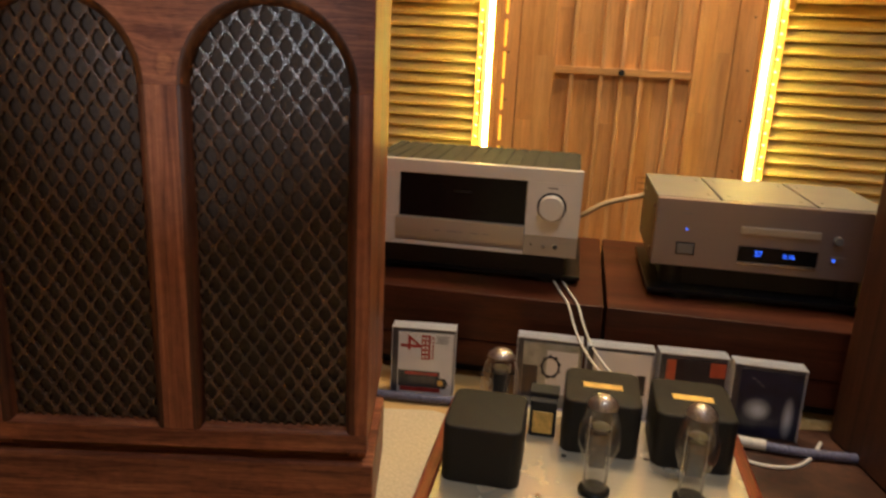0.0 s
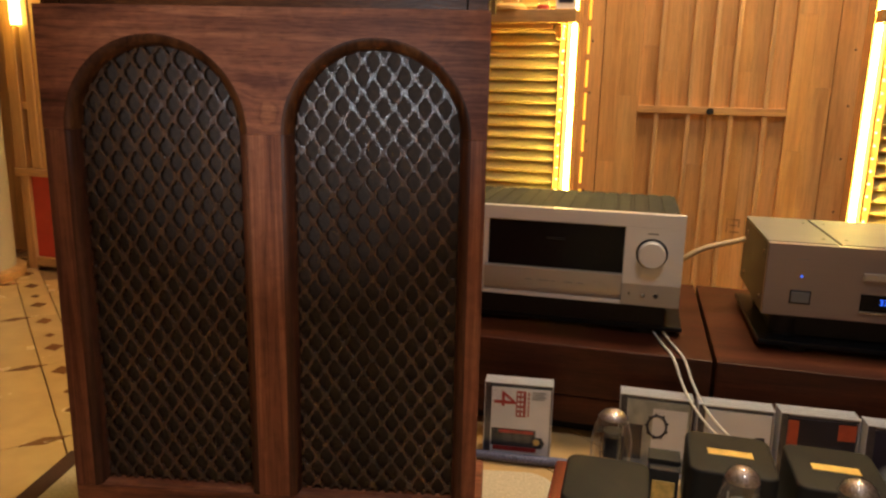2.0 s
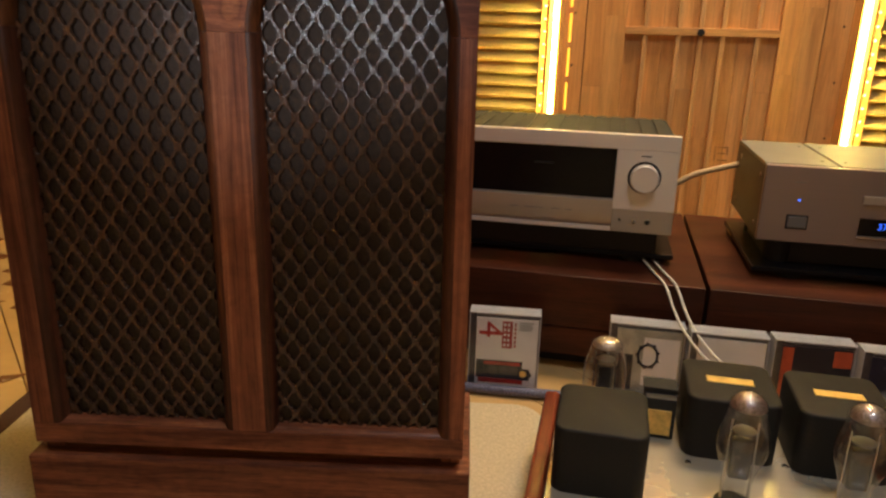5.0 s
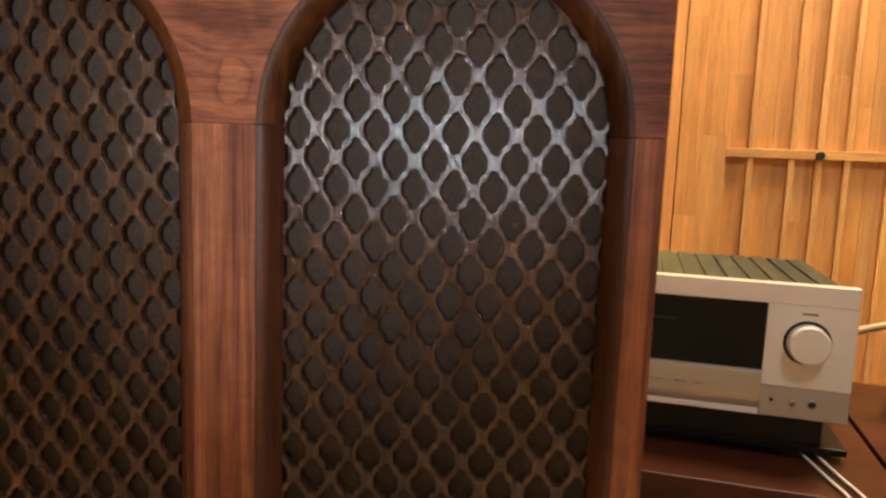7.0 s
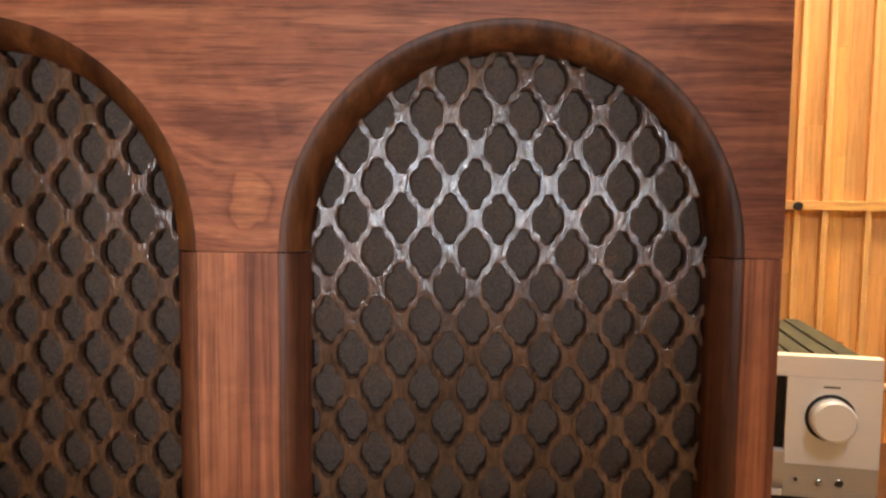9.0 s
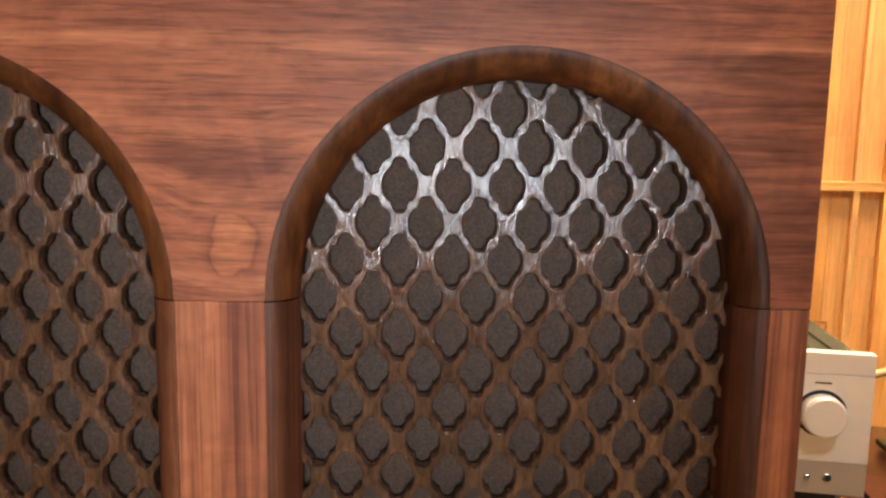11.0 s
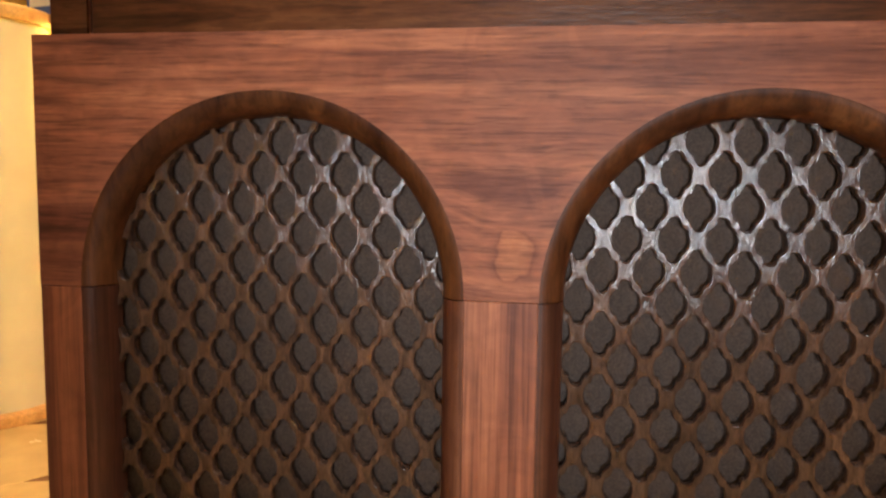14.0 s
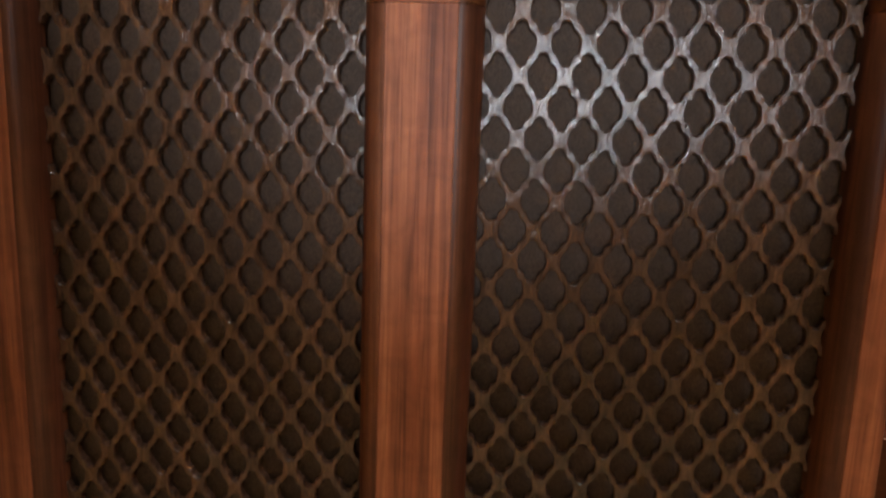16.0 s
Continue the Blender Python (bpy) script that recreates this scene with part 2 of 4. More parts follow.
slat_pine = wood("slat_pine", (0.66, 0.45, 0.17), (0.75, 0.53, 0.21), (0.82, 0.60, 0.27), 0, 0.45, 22, 1.1, pores=0.3, streaks=0.4, broadness=0.25, tone=0.05)
mahogany = wood("mahogany", (0.042, 0.011, 0.005), (0.070, 0.018, 0.008), (0.098, 0.027, 0.011), 0, 0.46, 22, 1.4, streaks=0.3, broadness=0.5)
chassis_wood = wood("chassis_wood", (0.13, 0.025, 0.012), (0.24, 0.05, 0.022), (0.33, 0.08, 0.035), 1, 0.3, 22, 1.4)
dark_walnut = wood("dark_walnut", (0.030, 0.010, 0.005), (0.065, 0.022, 0.010), (0.10, 0.036, 0.016), 2, 0.5, streaks=0.24)
cloth = plain("speaker_cloth", (0.070, 0.052, 0.044), 0.9, 0, 0.35, 900, 0.4)
cloth.node_tree.nodes["Principled BSDF"].inputs["Specular IOR Level"].default_value = 0.08
silver = plain("champagne_panel", (0.77, 0.73, 0.69), 0.36, 0.25, 0.03, 60, 0.003, 0)
silver_dim = plain("champagne_flap", (0.46, 0.41, 0.35), 0.34, 0.45, 0.04, 60, 0.003, 0)
player_metal = plain("player_metal", (0.31, 0.262, 0.265), 0.34, 0.65, 0.04, 60, 0.003, 0)
# Much darker than the front: the dark wood it reflects is put into the colour.
player_side_shaded = plain("player_side_shaded", (0.085, 0.068, 0.062), 0.5, 0.3, 0.05, 60, 0.003, 1)
player_top = plain("player_top", (0.20, 0.19, 0.18), 0.55, 0.2, 0.05, 60, 0.003, 0)
vent_grey = plain("vent_grey", (0.030, 0.029, 0.026), 0.78, 0.0, 0.1)
dark_glass = plain("dark_display", (0.004, 0.004, 0.005), 0.22, 0, 0.2)
dark_glass.node_tree.nodes["Principled BSDF"].inputs["Specular IOR Level"].default_value = 0.2
black_paint = plain("black_paint", (0.02, 0.02, 0.022), 0.55, 0, 0.25, 300, 0.25)
black_top = plain("black_cover", (0.011, 0.010, 0.010), 0.65, 0, 0.2, 500, 0.3)
black_gloss = plain("black_gloss", (0.004, 0.004, 0.005), 0.4, 0, 0.2)
black_gloss.node_tree.nodes["Principled BSDF"].inputs["Specular IOR Level"].default_value = 0.22
for m in (black_top, black_paint, vent_grey):
    m.node_tree.nodes["Principled BSDF"].inputs["Specular IOR Level"].default_value = 0.3
brass = plain("brass_label", (0.75, 0.50, 0.15), 0.4, 0.3, 0.25, 90, 0.1)
plate_metal = plain("chassis_plate", (0.66, 0.60, 0.47), 0.26, 0.5, 0.05, 60, 0.003, 0)
steel = plain("steel", (0.6, 0.6, 0.6), 0.25, 1.0)
case_plastic = clear("case_plastic", (0.97, 0.97, 0.98), 0.08, 1.4)
edge_plastic = glass("edge_plastic", (0.86, 0.88, 0.95), 0.15, 0.75)
paper_white = plain("paper_white", (0.88, 0.88, 0.89), 0.5, 0, 0.06, 40)
paper_grey = plain("paper_grey", (0.45, 0.46, 0.40), 0.5, 0, 0.35, 30)
print_brown = plain("print_brown", (0.38, 0.17, 0.06), 0.6, 0, 0.3)
print_red = plain("print_red", (0.45, 0.04, 0.035), 0.5, 0, 0.2)
print_orange = plain("print_orange", (0.60, 0.11, 0.045), 0.5, 0, 0.2)
print_black = plain("print_black", (0.02, 0.02, 0.03), 0.4, 0, 0.4)
night_blue = night_print("night_blue", (0.012, 0.016, 0.045), (0.80, 0.85, 0.92), [(-0.014, 0.056, 0.027, 0.024), (-0.010, 0.052, 0.016, 0.014), (0.040, 0.045, 0.012, 0.045)])
print_blue = plain("print_blue", (0.02, 0.025, 0.06), 0.35, 0, 0.6, 25)
tray_grey = plain("tray_grey", (0.22, 0.23, 0.25), 0.3)
case_frost = plain("case_frost", (0.13, 0.135, 0.15), 0.3, 0, 0.15, 90)
rim_glint = plain("rim_glint", (0.86, 0.88, 0.92), 0.2, 0, 0.05)
spine_dark = plain("spine_dark", (0.07, 0.065, 0.07), 0.3, 0, 0.3, 90)
tube_glass = clear("tube_glass", (0.90, 0.91, 0.95), 0.04, 2.1)
anode_metal = plain("anode_metal", (0.07, 0.07, 0.08), 0.3, 0.7, 0.2, 200, 0.2)
getter = plain("getter", (0.42, 0.35, 0.31), 0.30, 0.75, 0.5, 330, 1.6)
white_cord = plain("white_cord", (0.66, 0.62, 0.56), 0.55, 0, 0.15, 200)
beige_cord = plain("beige_cord", (0.55, 0.38, 0.20), 0.5, 0, 0.15, 200)
blue_cord = plain("blue_cord", (0.12, 0.12, 0.20), 0.5, 0, 0.6, 260, 0.3)
rug_cream = plain("rug_cream", (0.58, 0.49, 0.33), 0.9, 0, 0.16, 220, 0.6)
rug_brown = plain("rug_brown", (0.07, 0.03, 0.018), 0.9, 0, 0.3, 300, 0.6)
tile_cream = plain("tile_cream", (0.62, 0.40, 0.17), 0.25, 0, 0.12, 9, 0.05)
tile_brown = plain("tile_brown", (0.20, 0.08, 0.03), 0.25, 0, 0.2, 30, 0.05)
grout = plain("grout", (0.22, 0.12, 0.05), 0.8)
red_panel_paint = plain("red_paint", (0.55, 0.05, 0.03), 0.4, 0, 0.12, 12)
cream_paint = plain("cream_paint", (0.60, 0.50, 0.34), 0.5, 0, 0.06, 9)
wall_paint = plain("wall_paint", (0.52, 0.45, 0.38), 0.7, 0, 0.08, 6)
ceiling_paint = plain("ceiling_paint", (0.7, 0.66, 0.60), 0.8, 0, 0.05, 6)
led_white = glowing("led_white", (1.0, 0.82, 0.19), 66.0)
led_soft = glowing("led_soft", (1.0, 0.80, 0.20), 20.0)
post_reflection = glowing("post_reflection", (1.0, 0.84, 0.35), 7.0)
led_blue = glowing("led_blue", (0.03, 0.14, 1.0), 2.2)
blue_box = plain("blue_box", (0.08, 0.16, 0.5), 0.4)


mahogany.node_tree.nodes["Principled BSDF"].inputs["Specular IOR Level"].default_value = 0.25
for m in (walnut_x, walnut_rail, walnut_z, walnut_lid, bead_upright_shaded):
    m.node_tree.nodes["Principled BSDF"].inputs["Specular IOR Level"].default_value = 0.2


# ---- mesh helpers ----
def finish(name, bm, material, parent=None, label="", smooth=False):
    me = bpy.data.meshes.new(name)
    bmesh.ops.recalc_face_normals(bm, faces=bm.faces)
    bm.to_mesh(me)
    bm.free()
    me.materials.append(material)
    if smooth:
        me.polygons.foreach_set("use_smooth", [True] * len(me.polygons))
        me.set_sharp_from_angle(angle=radians(40))
    ob = new(name, me)
    ob.parent = parent
    if label:
        ob["label"] = label
    return ob


part = finish


def thing(name, m, label, category, group="", kind=""):
    ob = new(name)
    ob.empty_display_size = 0.05
    ob.matrix_world = m
    return tagged(ob, label, category, group, kind)


def box(x0, x1, y0, y1, z0, z1, bevel=0.002, seg=2, bm=None):
    """A box with rounded edges."""
    b = bmesh.new()
    r = bmesh.ops.create_cube(b, size=1)
    for v in r["verts"]:
        v.co = Vector(((x0 + x1) / 2 + v.co.x * (x1 - x0), (y0 + y1) / 2 + v.co.y * (y1 - y0), (z0 + z1) / 2 + v.co.z * (z1 - z0)))
    if bevel:
        bmesh.ops.bevel(b, geom=list(b.edges), offset=bevel, segments=seg, affect="EDGES", profile=0.5)
    if bm is None:
        return b
    join(bm, b)
    return bm


def join(bm, other, m=None):
    if m is not None:
        other.transform(m)
    tmp = bpy.data.meshes.new("tmp")
    other.to_mesh(tmp)
    other.free()
    bm.from_mesh(tmp)
    bpy.data.meshes.remove(tmp)
    return bm


def lathe(profile, seg=32, closed=True):
    """A turned solid from (radius, height) pairs, round z."""
    b = bmesh.new()
    rings = []
    for r, z in profile:
        rings.append([b.verts.new((max(r, 1e-5) * math.cos(2 * math.pi * k / seg), max(r, 1e-5) * math.sin(2 * math.pi * k / seg), z)) for k in range(seg)])
    for p, q in zip(rings, rings[1:]):
        for k in range(seg):
            b.faces.new((p[k], p[(k + 1) % seg], q[(k + 1) % seg], q[k]))
    if closed:
        b.faces.new(rings[0])
        b.faces.new(rings[-1])
    return b


def disc_y(x, y, z, r, depth, seg=32, edge=0.001):
    """A round knob that points towards -y, its back at y."""
    b = lathe([(r, 0), (r, depth - edge), (r - edge, depth)], seg)
    b.transform(Matrix.Translation((x, y, z)) @ pose(0, 0, 0, 90, 0, 0))
    return b


def tube(points, radius, seg=10):
    """A bent round cord along a smooth line."""
    pts = [Vector(p) for p in points]
    line = []
    n = len(pts)
    for i in range(n - 1):
        p0, p1, p2, p3 = pts[max(i - 1, 0)], pts[i], pts[i + 1], pts[min(i + 2, n - 1)]
        for k in range(8):
            u = k / 8
            line.append(0.5 * (2 * p1 + (p2 - p0) * u + (2 * p0 - 5 * p1 + 4 * p2 - p3) * u * u + (3 * p1 - p0 - 3 * p2 + p3) * u ** 3))
    line.append(pts[-1])
    b = bmesh.new()
    rings = []
    for i, p in enumerate(line):
        d = (line[min(i + 1, len(line) - 1)] - line[max(i - 1, 0)]).normalized()
        s = d.cross(Vector((0, 0, 1)))
        s = s.normalized() if s.length > 1e-4 else Vector((1, 0, 0))
        w = s.cross(d).normalized()
        rings.append([b.verts.new(p + radius * (math.cos(2 * math.pi * k / seg) * s + math.sin(2 * math.pi * k / seg) * w)) for k in range(seg)])
    for p, q in zip(rings, rings[1:]):
        for k in range(seg):
            b.faces.new((p[k], p[(k + 1) % seg], q[(k + 1) % seg], q[k]))
    b.faces.new(rings[0])
    b.faces.new(rings[-1])
    return b


def writing(name, body, size, m, material, parent, extrude=0.0003):
    """Letters as a mesh, drawn in the xz plane of m."""
    c = bpy.data.curves.new(name, "FONT")
    c.body, c.size, c.extrude, c.align_x, c.align_y = body, size, extrude, "CENTER", "CENTER"
    tmp = new("tmp", c)
    me = bpy.data.meshes.new_from_object(tmp)
    bpy.data.objects.remove(tmp)
    me.transform(m @ pose(0, 0, 0, 90, 0, 0))
    me.materials.clear()
    me.materials.append(material)
    ob = new(name, me)
    ob.parent = parent
    return ob


# ---- the room ----
WALL = pose(0.523, 2.25, 0, 0, 0, -13)        # back wall: x along it, y into it
STAND = pose(0.341, 1.411, 0, 0, 0, -11)      # front edge of the low stand


def structure(name, bm, material, label, m=None):
    ob = finish(name, bm, material)
    if m is not None:
        ob.matrix_world = m
    return tagged(ob, label, name.split("_")[0], kind="structure")


structure("floor", box(-3.6, 3.2, -3.2, 0.6, -0.12, -0.006, 0), grout, "cream and brown patterned floor tiles with grout", WALL)
structure("ceiling", box(-3.6, 3.2, -3.2, 0.6, 2.4, 2.5, 0), ceiling_paint, "plain pale ceiling over the room", WALL)
structure("wall_west", box(-3.7, -3.6, -3.2, 0.6, -0.1, 2.5, 0), wall_paint, "plain warm painted side wall", WALL)
structure("wall_east", box(3.2, 3.3, -3.2, 0.6, -0.1, 2.5, 0), wall_paint, "plain warm painted side wall", WALL)
structure("wall_south", box(-3.7, 3.3, -3.3, -3.2, -0.1, 2.5, 0), wall_paint, "plain warm painted wall behind the camera", WALL)
structure("wall_north", box(-3.7, 3.3, 0.05, 0.15, -0.1, 2.5, 0), pine, "back wall lined with honey-coloured pine", WALL)

wall = bpy.data.objects["wall_north"]


def on_wall(name, bm, material, label=""):
    return part(name, bm, material, wall, label)


# panelled bay in the middle of the back wall
def lengths(a, b, y0, joints):
    """One upright board, glued up from several lengths."""
    cuts = [0.0, *joints, 2.4]
    for z0, z1 in zip(cuts, cuts[1:]):
        on_wall("board", box(a, b, y0, 0.05, z0, z1 - 0.0002, 0.0004, 1), pine)


lengths(-0.302, -0.250, -0.001, (0.47, 0.93, 1.5))
lengths(-0.2498, -0.196, -0.001, (0.30, 0.66, 1.2))
lengths(0.197, 0.247, -0.001, (0.52, 0.88, 1.4))
lengths(0.2472, 0.2995, -0.001, (0.36, 0.69, 1.1))
for k in range(8):
    lengths(-0.196 + k * 0.04912, -0.196 + (k + 1) * 0.04912 - 0.0003, 0.021, (0.34 + 0.13 * ((k * 3) % 4), 0.80 + 0.17 * ((k * 5) % 4), 1.5 + 0.1 * (k % 3)))
for u in (-0.1425, -0.0555, 0.001, 0.058, 0.1445):
    for z0, z1 in ((0.0, 0.612), (0.633, 1.243), (1.264, 2.4)):
        on_wall("batten", box(u - 0.0065, u + 0.0065, 0.004, 0.021, z0, z1, 0.0015), pine_light)
for z in (0.621, 1.252):
    on_wall("crossbar", box(-0.196, 0.197, 0.001, 0.021, z - 0.009, z + 0.012, 0.0015), pine_x)
    knob = on_wall("peg", disc_y(0.001, 0.001, z, 0.0095, 0.010, 24), black_paint, "round black peg")
for a, b in ((-0.343, -0.3045), (-0.366, -0.3525), (0.3015, 0.3620)):
    on_wall("strip", box(a, b, 0.0, 0.05, 0.0, 2.4, 0.001), pine)
for k in range(18):
    on_wall("bridge", box(-0.3525, -0.343, 0.002, 0.03, 0.10 + k * 0.094, 0.117 + k * 0.094, 0.0005), pine)
# Glow placed inside the slot in place of light leaking past the boards.
on_wall("slot_leak", box(-0.3505, -0.345, 0.018, 0.024, 0.15, 1.75, 0.0), glowing("slot_glow", (1.0, 0.62, 0.06), 2.2), "narrow slot beside the panel with a glow added inside")
for z in (0.36, 0.505, 0.645, 0.79, 0.935, 1.08):
    on_wall("nail", disc_y(0.345, 0.0005, z, 0.003, 0.0012, 10, 0.0004), black_paint)
    on_wall("nail", disc_y(-0.335, 0.0005, z + 0.02, 0.003, 0.0012, 10, 0.0004), black_paint)


for a, b, c, d in ((0.076, 0.080, 0.279, 0.319), (0.084, 0.112, 0.315, 0.319), (0.108, 0.112, 0.296, 0.314), (0.084, 0.104, 0.298, 0.302), (0.086, 0.112, 0.279, 0.283)):
    on_wall("stamp_bar", box(a, b, 0.0200, 0.0212, c, d, 0), print_brown, "faded brown stamp on a board")


def louvre(name, u0, u1, lit_ends):
    """A tall louvred shutter standing proud of the wall, with strip lights along its ends."""
    ob = thing(name, WALL, "tall pine louvre screen lit yellow by strip lights along its edge", "louvre screen", "louvre screens")
    part("back_board", box(u0, u1, -0.012, 0.049, 0.0, 2.4, 0.0), pine, ob)
    for a in (u0, u1 - 0.02):
        part("post", box(a, a + 0.02, -0.062, -0.012, 0.0, 2.4, 0.002), pine, ob)
    n = int((2.3 - 0.08) / 0.0331)
    for k in range(n):
        z = 0.082 + k * 0.0331
        b = box(u0 + 0.02, u1 - 0.02, -0.0180, 0.0180, -0.005, 0.005, 0.0015)
        b.transform(Matrix.Translation((0, -0.044, z)) @ pose(0, 0, 0, 47, 0, 0))
        part("slat", b, slat_pine, ob)
    for u, side in lit_ends:
        a, c = (u + 0.002, u + 0.034) if side > 0 else (u - 0.034, u - 0.002)
        part("light_channel", box(a, c, -0.068, 0.0, 0.0, 2.4, 0.001), pine, ob)
        g0, g1 = (a + 0.016, c - 0.006) if side > 0 else (a + 0.006, c - 0.016)
        part("strip_light", box(g0, g1, -0.090, -0.0685, 0.12, 2.2, 0.003), led_white, ob, "glowing yellow-white strip light")
        # Unseen board, added to keep the strip's yellow light off the wall panel.
        e = c + 0.0005 if side > 0 else a - 0.0025
        part("light_shield", box(e, e + 0.002, -0.100 if side > 0 else -0.081, -0.0005, 0.0, 2.4, 0.0004, 1), pine, ob, "added board that shades the panel from the strip light")
        d = g0 - 0.005 if side > 0 else g1 + 0.003
        for k in range(26):
            z = 0.47 + k * 0.0138
            part("tape_dash", box(d, d + 0.002, -0.0692, -0.0682, z, z + 0.011, 0), black_paint, ob, "dark dash of lighting tape")
        post = u1 - 0.01 if side > 0 else u0 + 0.01
        # Glowing dots imitate the strip light's reflections on the post.
        for k in range(40):
            part("reflection_dot", disc_y(post + 0.002 * side, -0.0618, 0.15 + k * 0.0331, 0.0028, 0.0012, 10, 0.0004), post_reflection, ob)
    return ob


louvre("louvre_screen", -1.05, -0.401, [(-0.401, 1)])
louvre("louvre_screen", 0.398, 1.15, [(0.398, -1)])


def wall_shelf(u0, u1, z0, z1, label):
    ob = thing("wall_shelf", WALL, label, "shelf", "wall shelves")
    part("board", box(u0, u1, -0.150, -0.093, z0, z1, 0.003), pine_x, ob)
    part("inner_board", box(u0 + 0.04, u1 - 0.04, -0.0925, -0.063, z0, z1, 0.002), pine_x, ob)
    part("under_strip", box(u0 + 0.068, u1 - 0.068, -0.10, -0.063, z0 - 0.014, z0 - 0.0005, 0.004), pine_x, ob)
    for u in (u0 + 0.040, u1 - 0.065):
        # Paler pine here: the strip light falling on the brackets is put into the colour.
        part("bracket", box(u, u + 0.025, -0.100, -0.0640, z0 - 0.042, z0 - 0.0005, 0.011, 4), pine_light, ob)
    return ob


wall_shelf(-1.03, -0.366, 0.849, 0.884, "thick pine shelf crowded with small ornaments")
wall_shelf(0.360, 1.10, 0.846, 0.878, "thick bare pine shelf on a louvre screen")

# small things on the left shelf
m = WALL @ pose(-0.40, -0.115, 0.884)
card = thing("picture_card", m, "white card with a dark blue panel on the pine shelf", "card")
part("card", box(-0.027, 0.027, -0.006, 0.006, 0, 0.075, 0.001), paper_white, card)
part("blue_panel", box(-0.020, 0.020, -0.0075, -0.0062, 0.018, 0.068, 0.0004), print_blue, card)
m = WALL @ pose(-0.462, -0.115, 0.884)
pot = thing("small_bottle", m, "small clear bottle with a red base on the shelf", "bottle")
part("base", lathe([(0.017, 0), (0.018, 0.003), (0.017, 0.012), (0.012, 0.014)], 24), print_red, pot, smooth=True)
part("body", lathe([(0.014, 0.0145), (0.016, 0.03), (0.015, 0.06), (0.007, 0.07), (0.007, 0.085)], 24), tube_glass, pot, smooth=True)
m = WALL @ pose(-0.56, -0.115, 0.884)
dome = thing("glass_dome", m, "glass dome with gold ornament on a wooden base", "ornament")
part("base", lathe([(0.05, 0), (0.05, 0.008), (0.042, 0.016)], 32), pine_x, dome, smooth=True)
part("glass", lathe([(0.036, 0.0165), (0.036, 0.07), (0.028, 0.095), (0.012, 0.108), (0.001, 0.11)], 32, False), tube_glass, dome, smooth=True)
part("ornament", lathe([(0.012, 0.0165), (0.02, 0.03), (0.008, 0.045), (0.016, 0.06), (0.004, 0.08)], 20), brass, dome, smooth=True)

# ---- left end of the room ----
ob = thing("cabinet_frame", pose(-1.755, 2.585, 0, 0, 0, -13), "pine frame with dark slots and a red panel at its foot", "cabinet")
part("post", box(0.0, 0.05, 0, 0.04, 0.362, 2.35, 0.003), pine, ob)
part("post", box(0.074, 0.116, 0, 0.04, 0.362, 2.35, 0.003), pine, ob)
part("board", box(0.119, 0.50, 0.004, 0.03, 0.362, 2.35, 0.002), pine, ob)
part("slot_back", box(0.045, 0.08, 0.0405, 0.05, 0.362, 2.35, 0.0), slot_wood, ob, "dark slot between the posts")
for z in (0.565, 0.84):
    part("slot_rail", box(0.0502, 0.0738, 0.006, 0.036, z, z + 0.025, 0.002), pine_x, ob)
part("lower_post", box(0.02, 0.058, -0.004, 0.036, 0.0, 0.334, 0.003), pine, ob)
part("middle_rail", box(0.0, 0.50, -0.008, 0.036, 0.3345, 0.3615, 0.003), pine_x, ob)
part("bottom_rail", box(0.0585, 0.50, -0.004, 0.036, 0.012, 0.045, 0.003), pine_x, ob)
part("red_panel", box(0.0585, 0.49, 0.008, 0.02, 0.0455, 0.334, 0.001), red_panel_paint, ob, "glossy red panel")
part("strip_light", box(0.058, 0.092, -0.016, -0.001, 0.845, 2.0, 0.003), led_soft, ob, "glowing yellow-white strip light")
wall_shelf(-1.95, -1.2, 1.06, 1.09, "pine shelf with ornaments on the back wall")

drum = thing("round_column", pose(-1.885, 2.42, 0), "cream painted round column with wooden rings", "column")
part("shaft", lathe([(0.175, 0.03), (0.175, 1.08)], 48), cream_paint, drum, smooth=True)
part("base_ring", lathe([(0.20, 0), (0.205, 0.008), (0.205, 0.028), (0.195, 0.034), (0.17, 0.034)], 48), pine_x, drum, smooth=True)
part("top_ring", lathe([(0.17, 1.078), (0.19, 1.08), (0.197, 1.09), (0.197, 1.11), (0.19, 1.118), (0.0, 1.118)], 48), pine_x, drum, smooth=True)
shelf = thing("corner_shelf", WALL, "short pine shelf in front of the corner cabinet", "shelf")
part("board", box(-2.48, -1.98, -0.30, -0.190, 1.09, 1.115, 0.003), pine_x, shelf)
for u in (-2.40, -2.08):
    part("bracket", box(u, u + 0.025, -0.285, -0.190, 1.045, 1.0895, 0.010, 3), pine, shelf)
blue = thing("blue_box", WALL @ pose(-2.25, -0.245, 1.1152), "small blue and white box on a shelf", "box")
part("carton", box(-0.07, 0.07, -0.025, 0.025, 0, 0.20, 0.001), blue_box, blue)
part("white_front", box(-0.058, 0.062, -0.0265, -0.0252, 0.03, 0.19, 0.0004), paper_white, blue, "pale printed front")
orn = thing("gold_ornament", WALL @ pose(-2.405, -0.245, 1.1152), "gilded round ornament on a shelf", "ornament")
part("body", lathe([(0.04, 0), (0.045, 0.01), (0.02, 0.03), (0.045, 0.06), (0.055, 0.09), (0.05, 0.13), (0.025, 0.17), (0.012, 0.19)], 24), brass, orn, smooth=True)
part("base", lathe([(0.05, -0.0), (0.05, 0.006), (0.046, 0.009)], 24), black_gloss, orn, smooth=True)

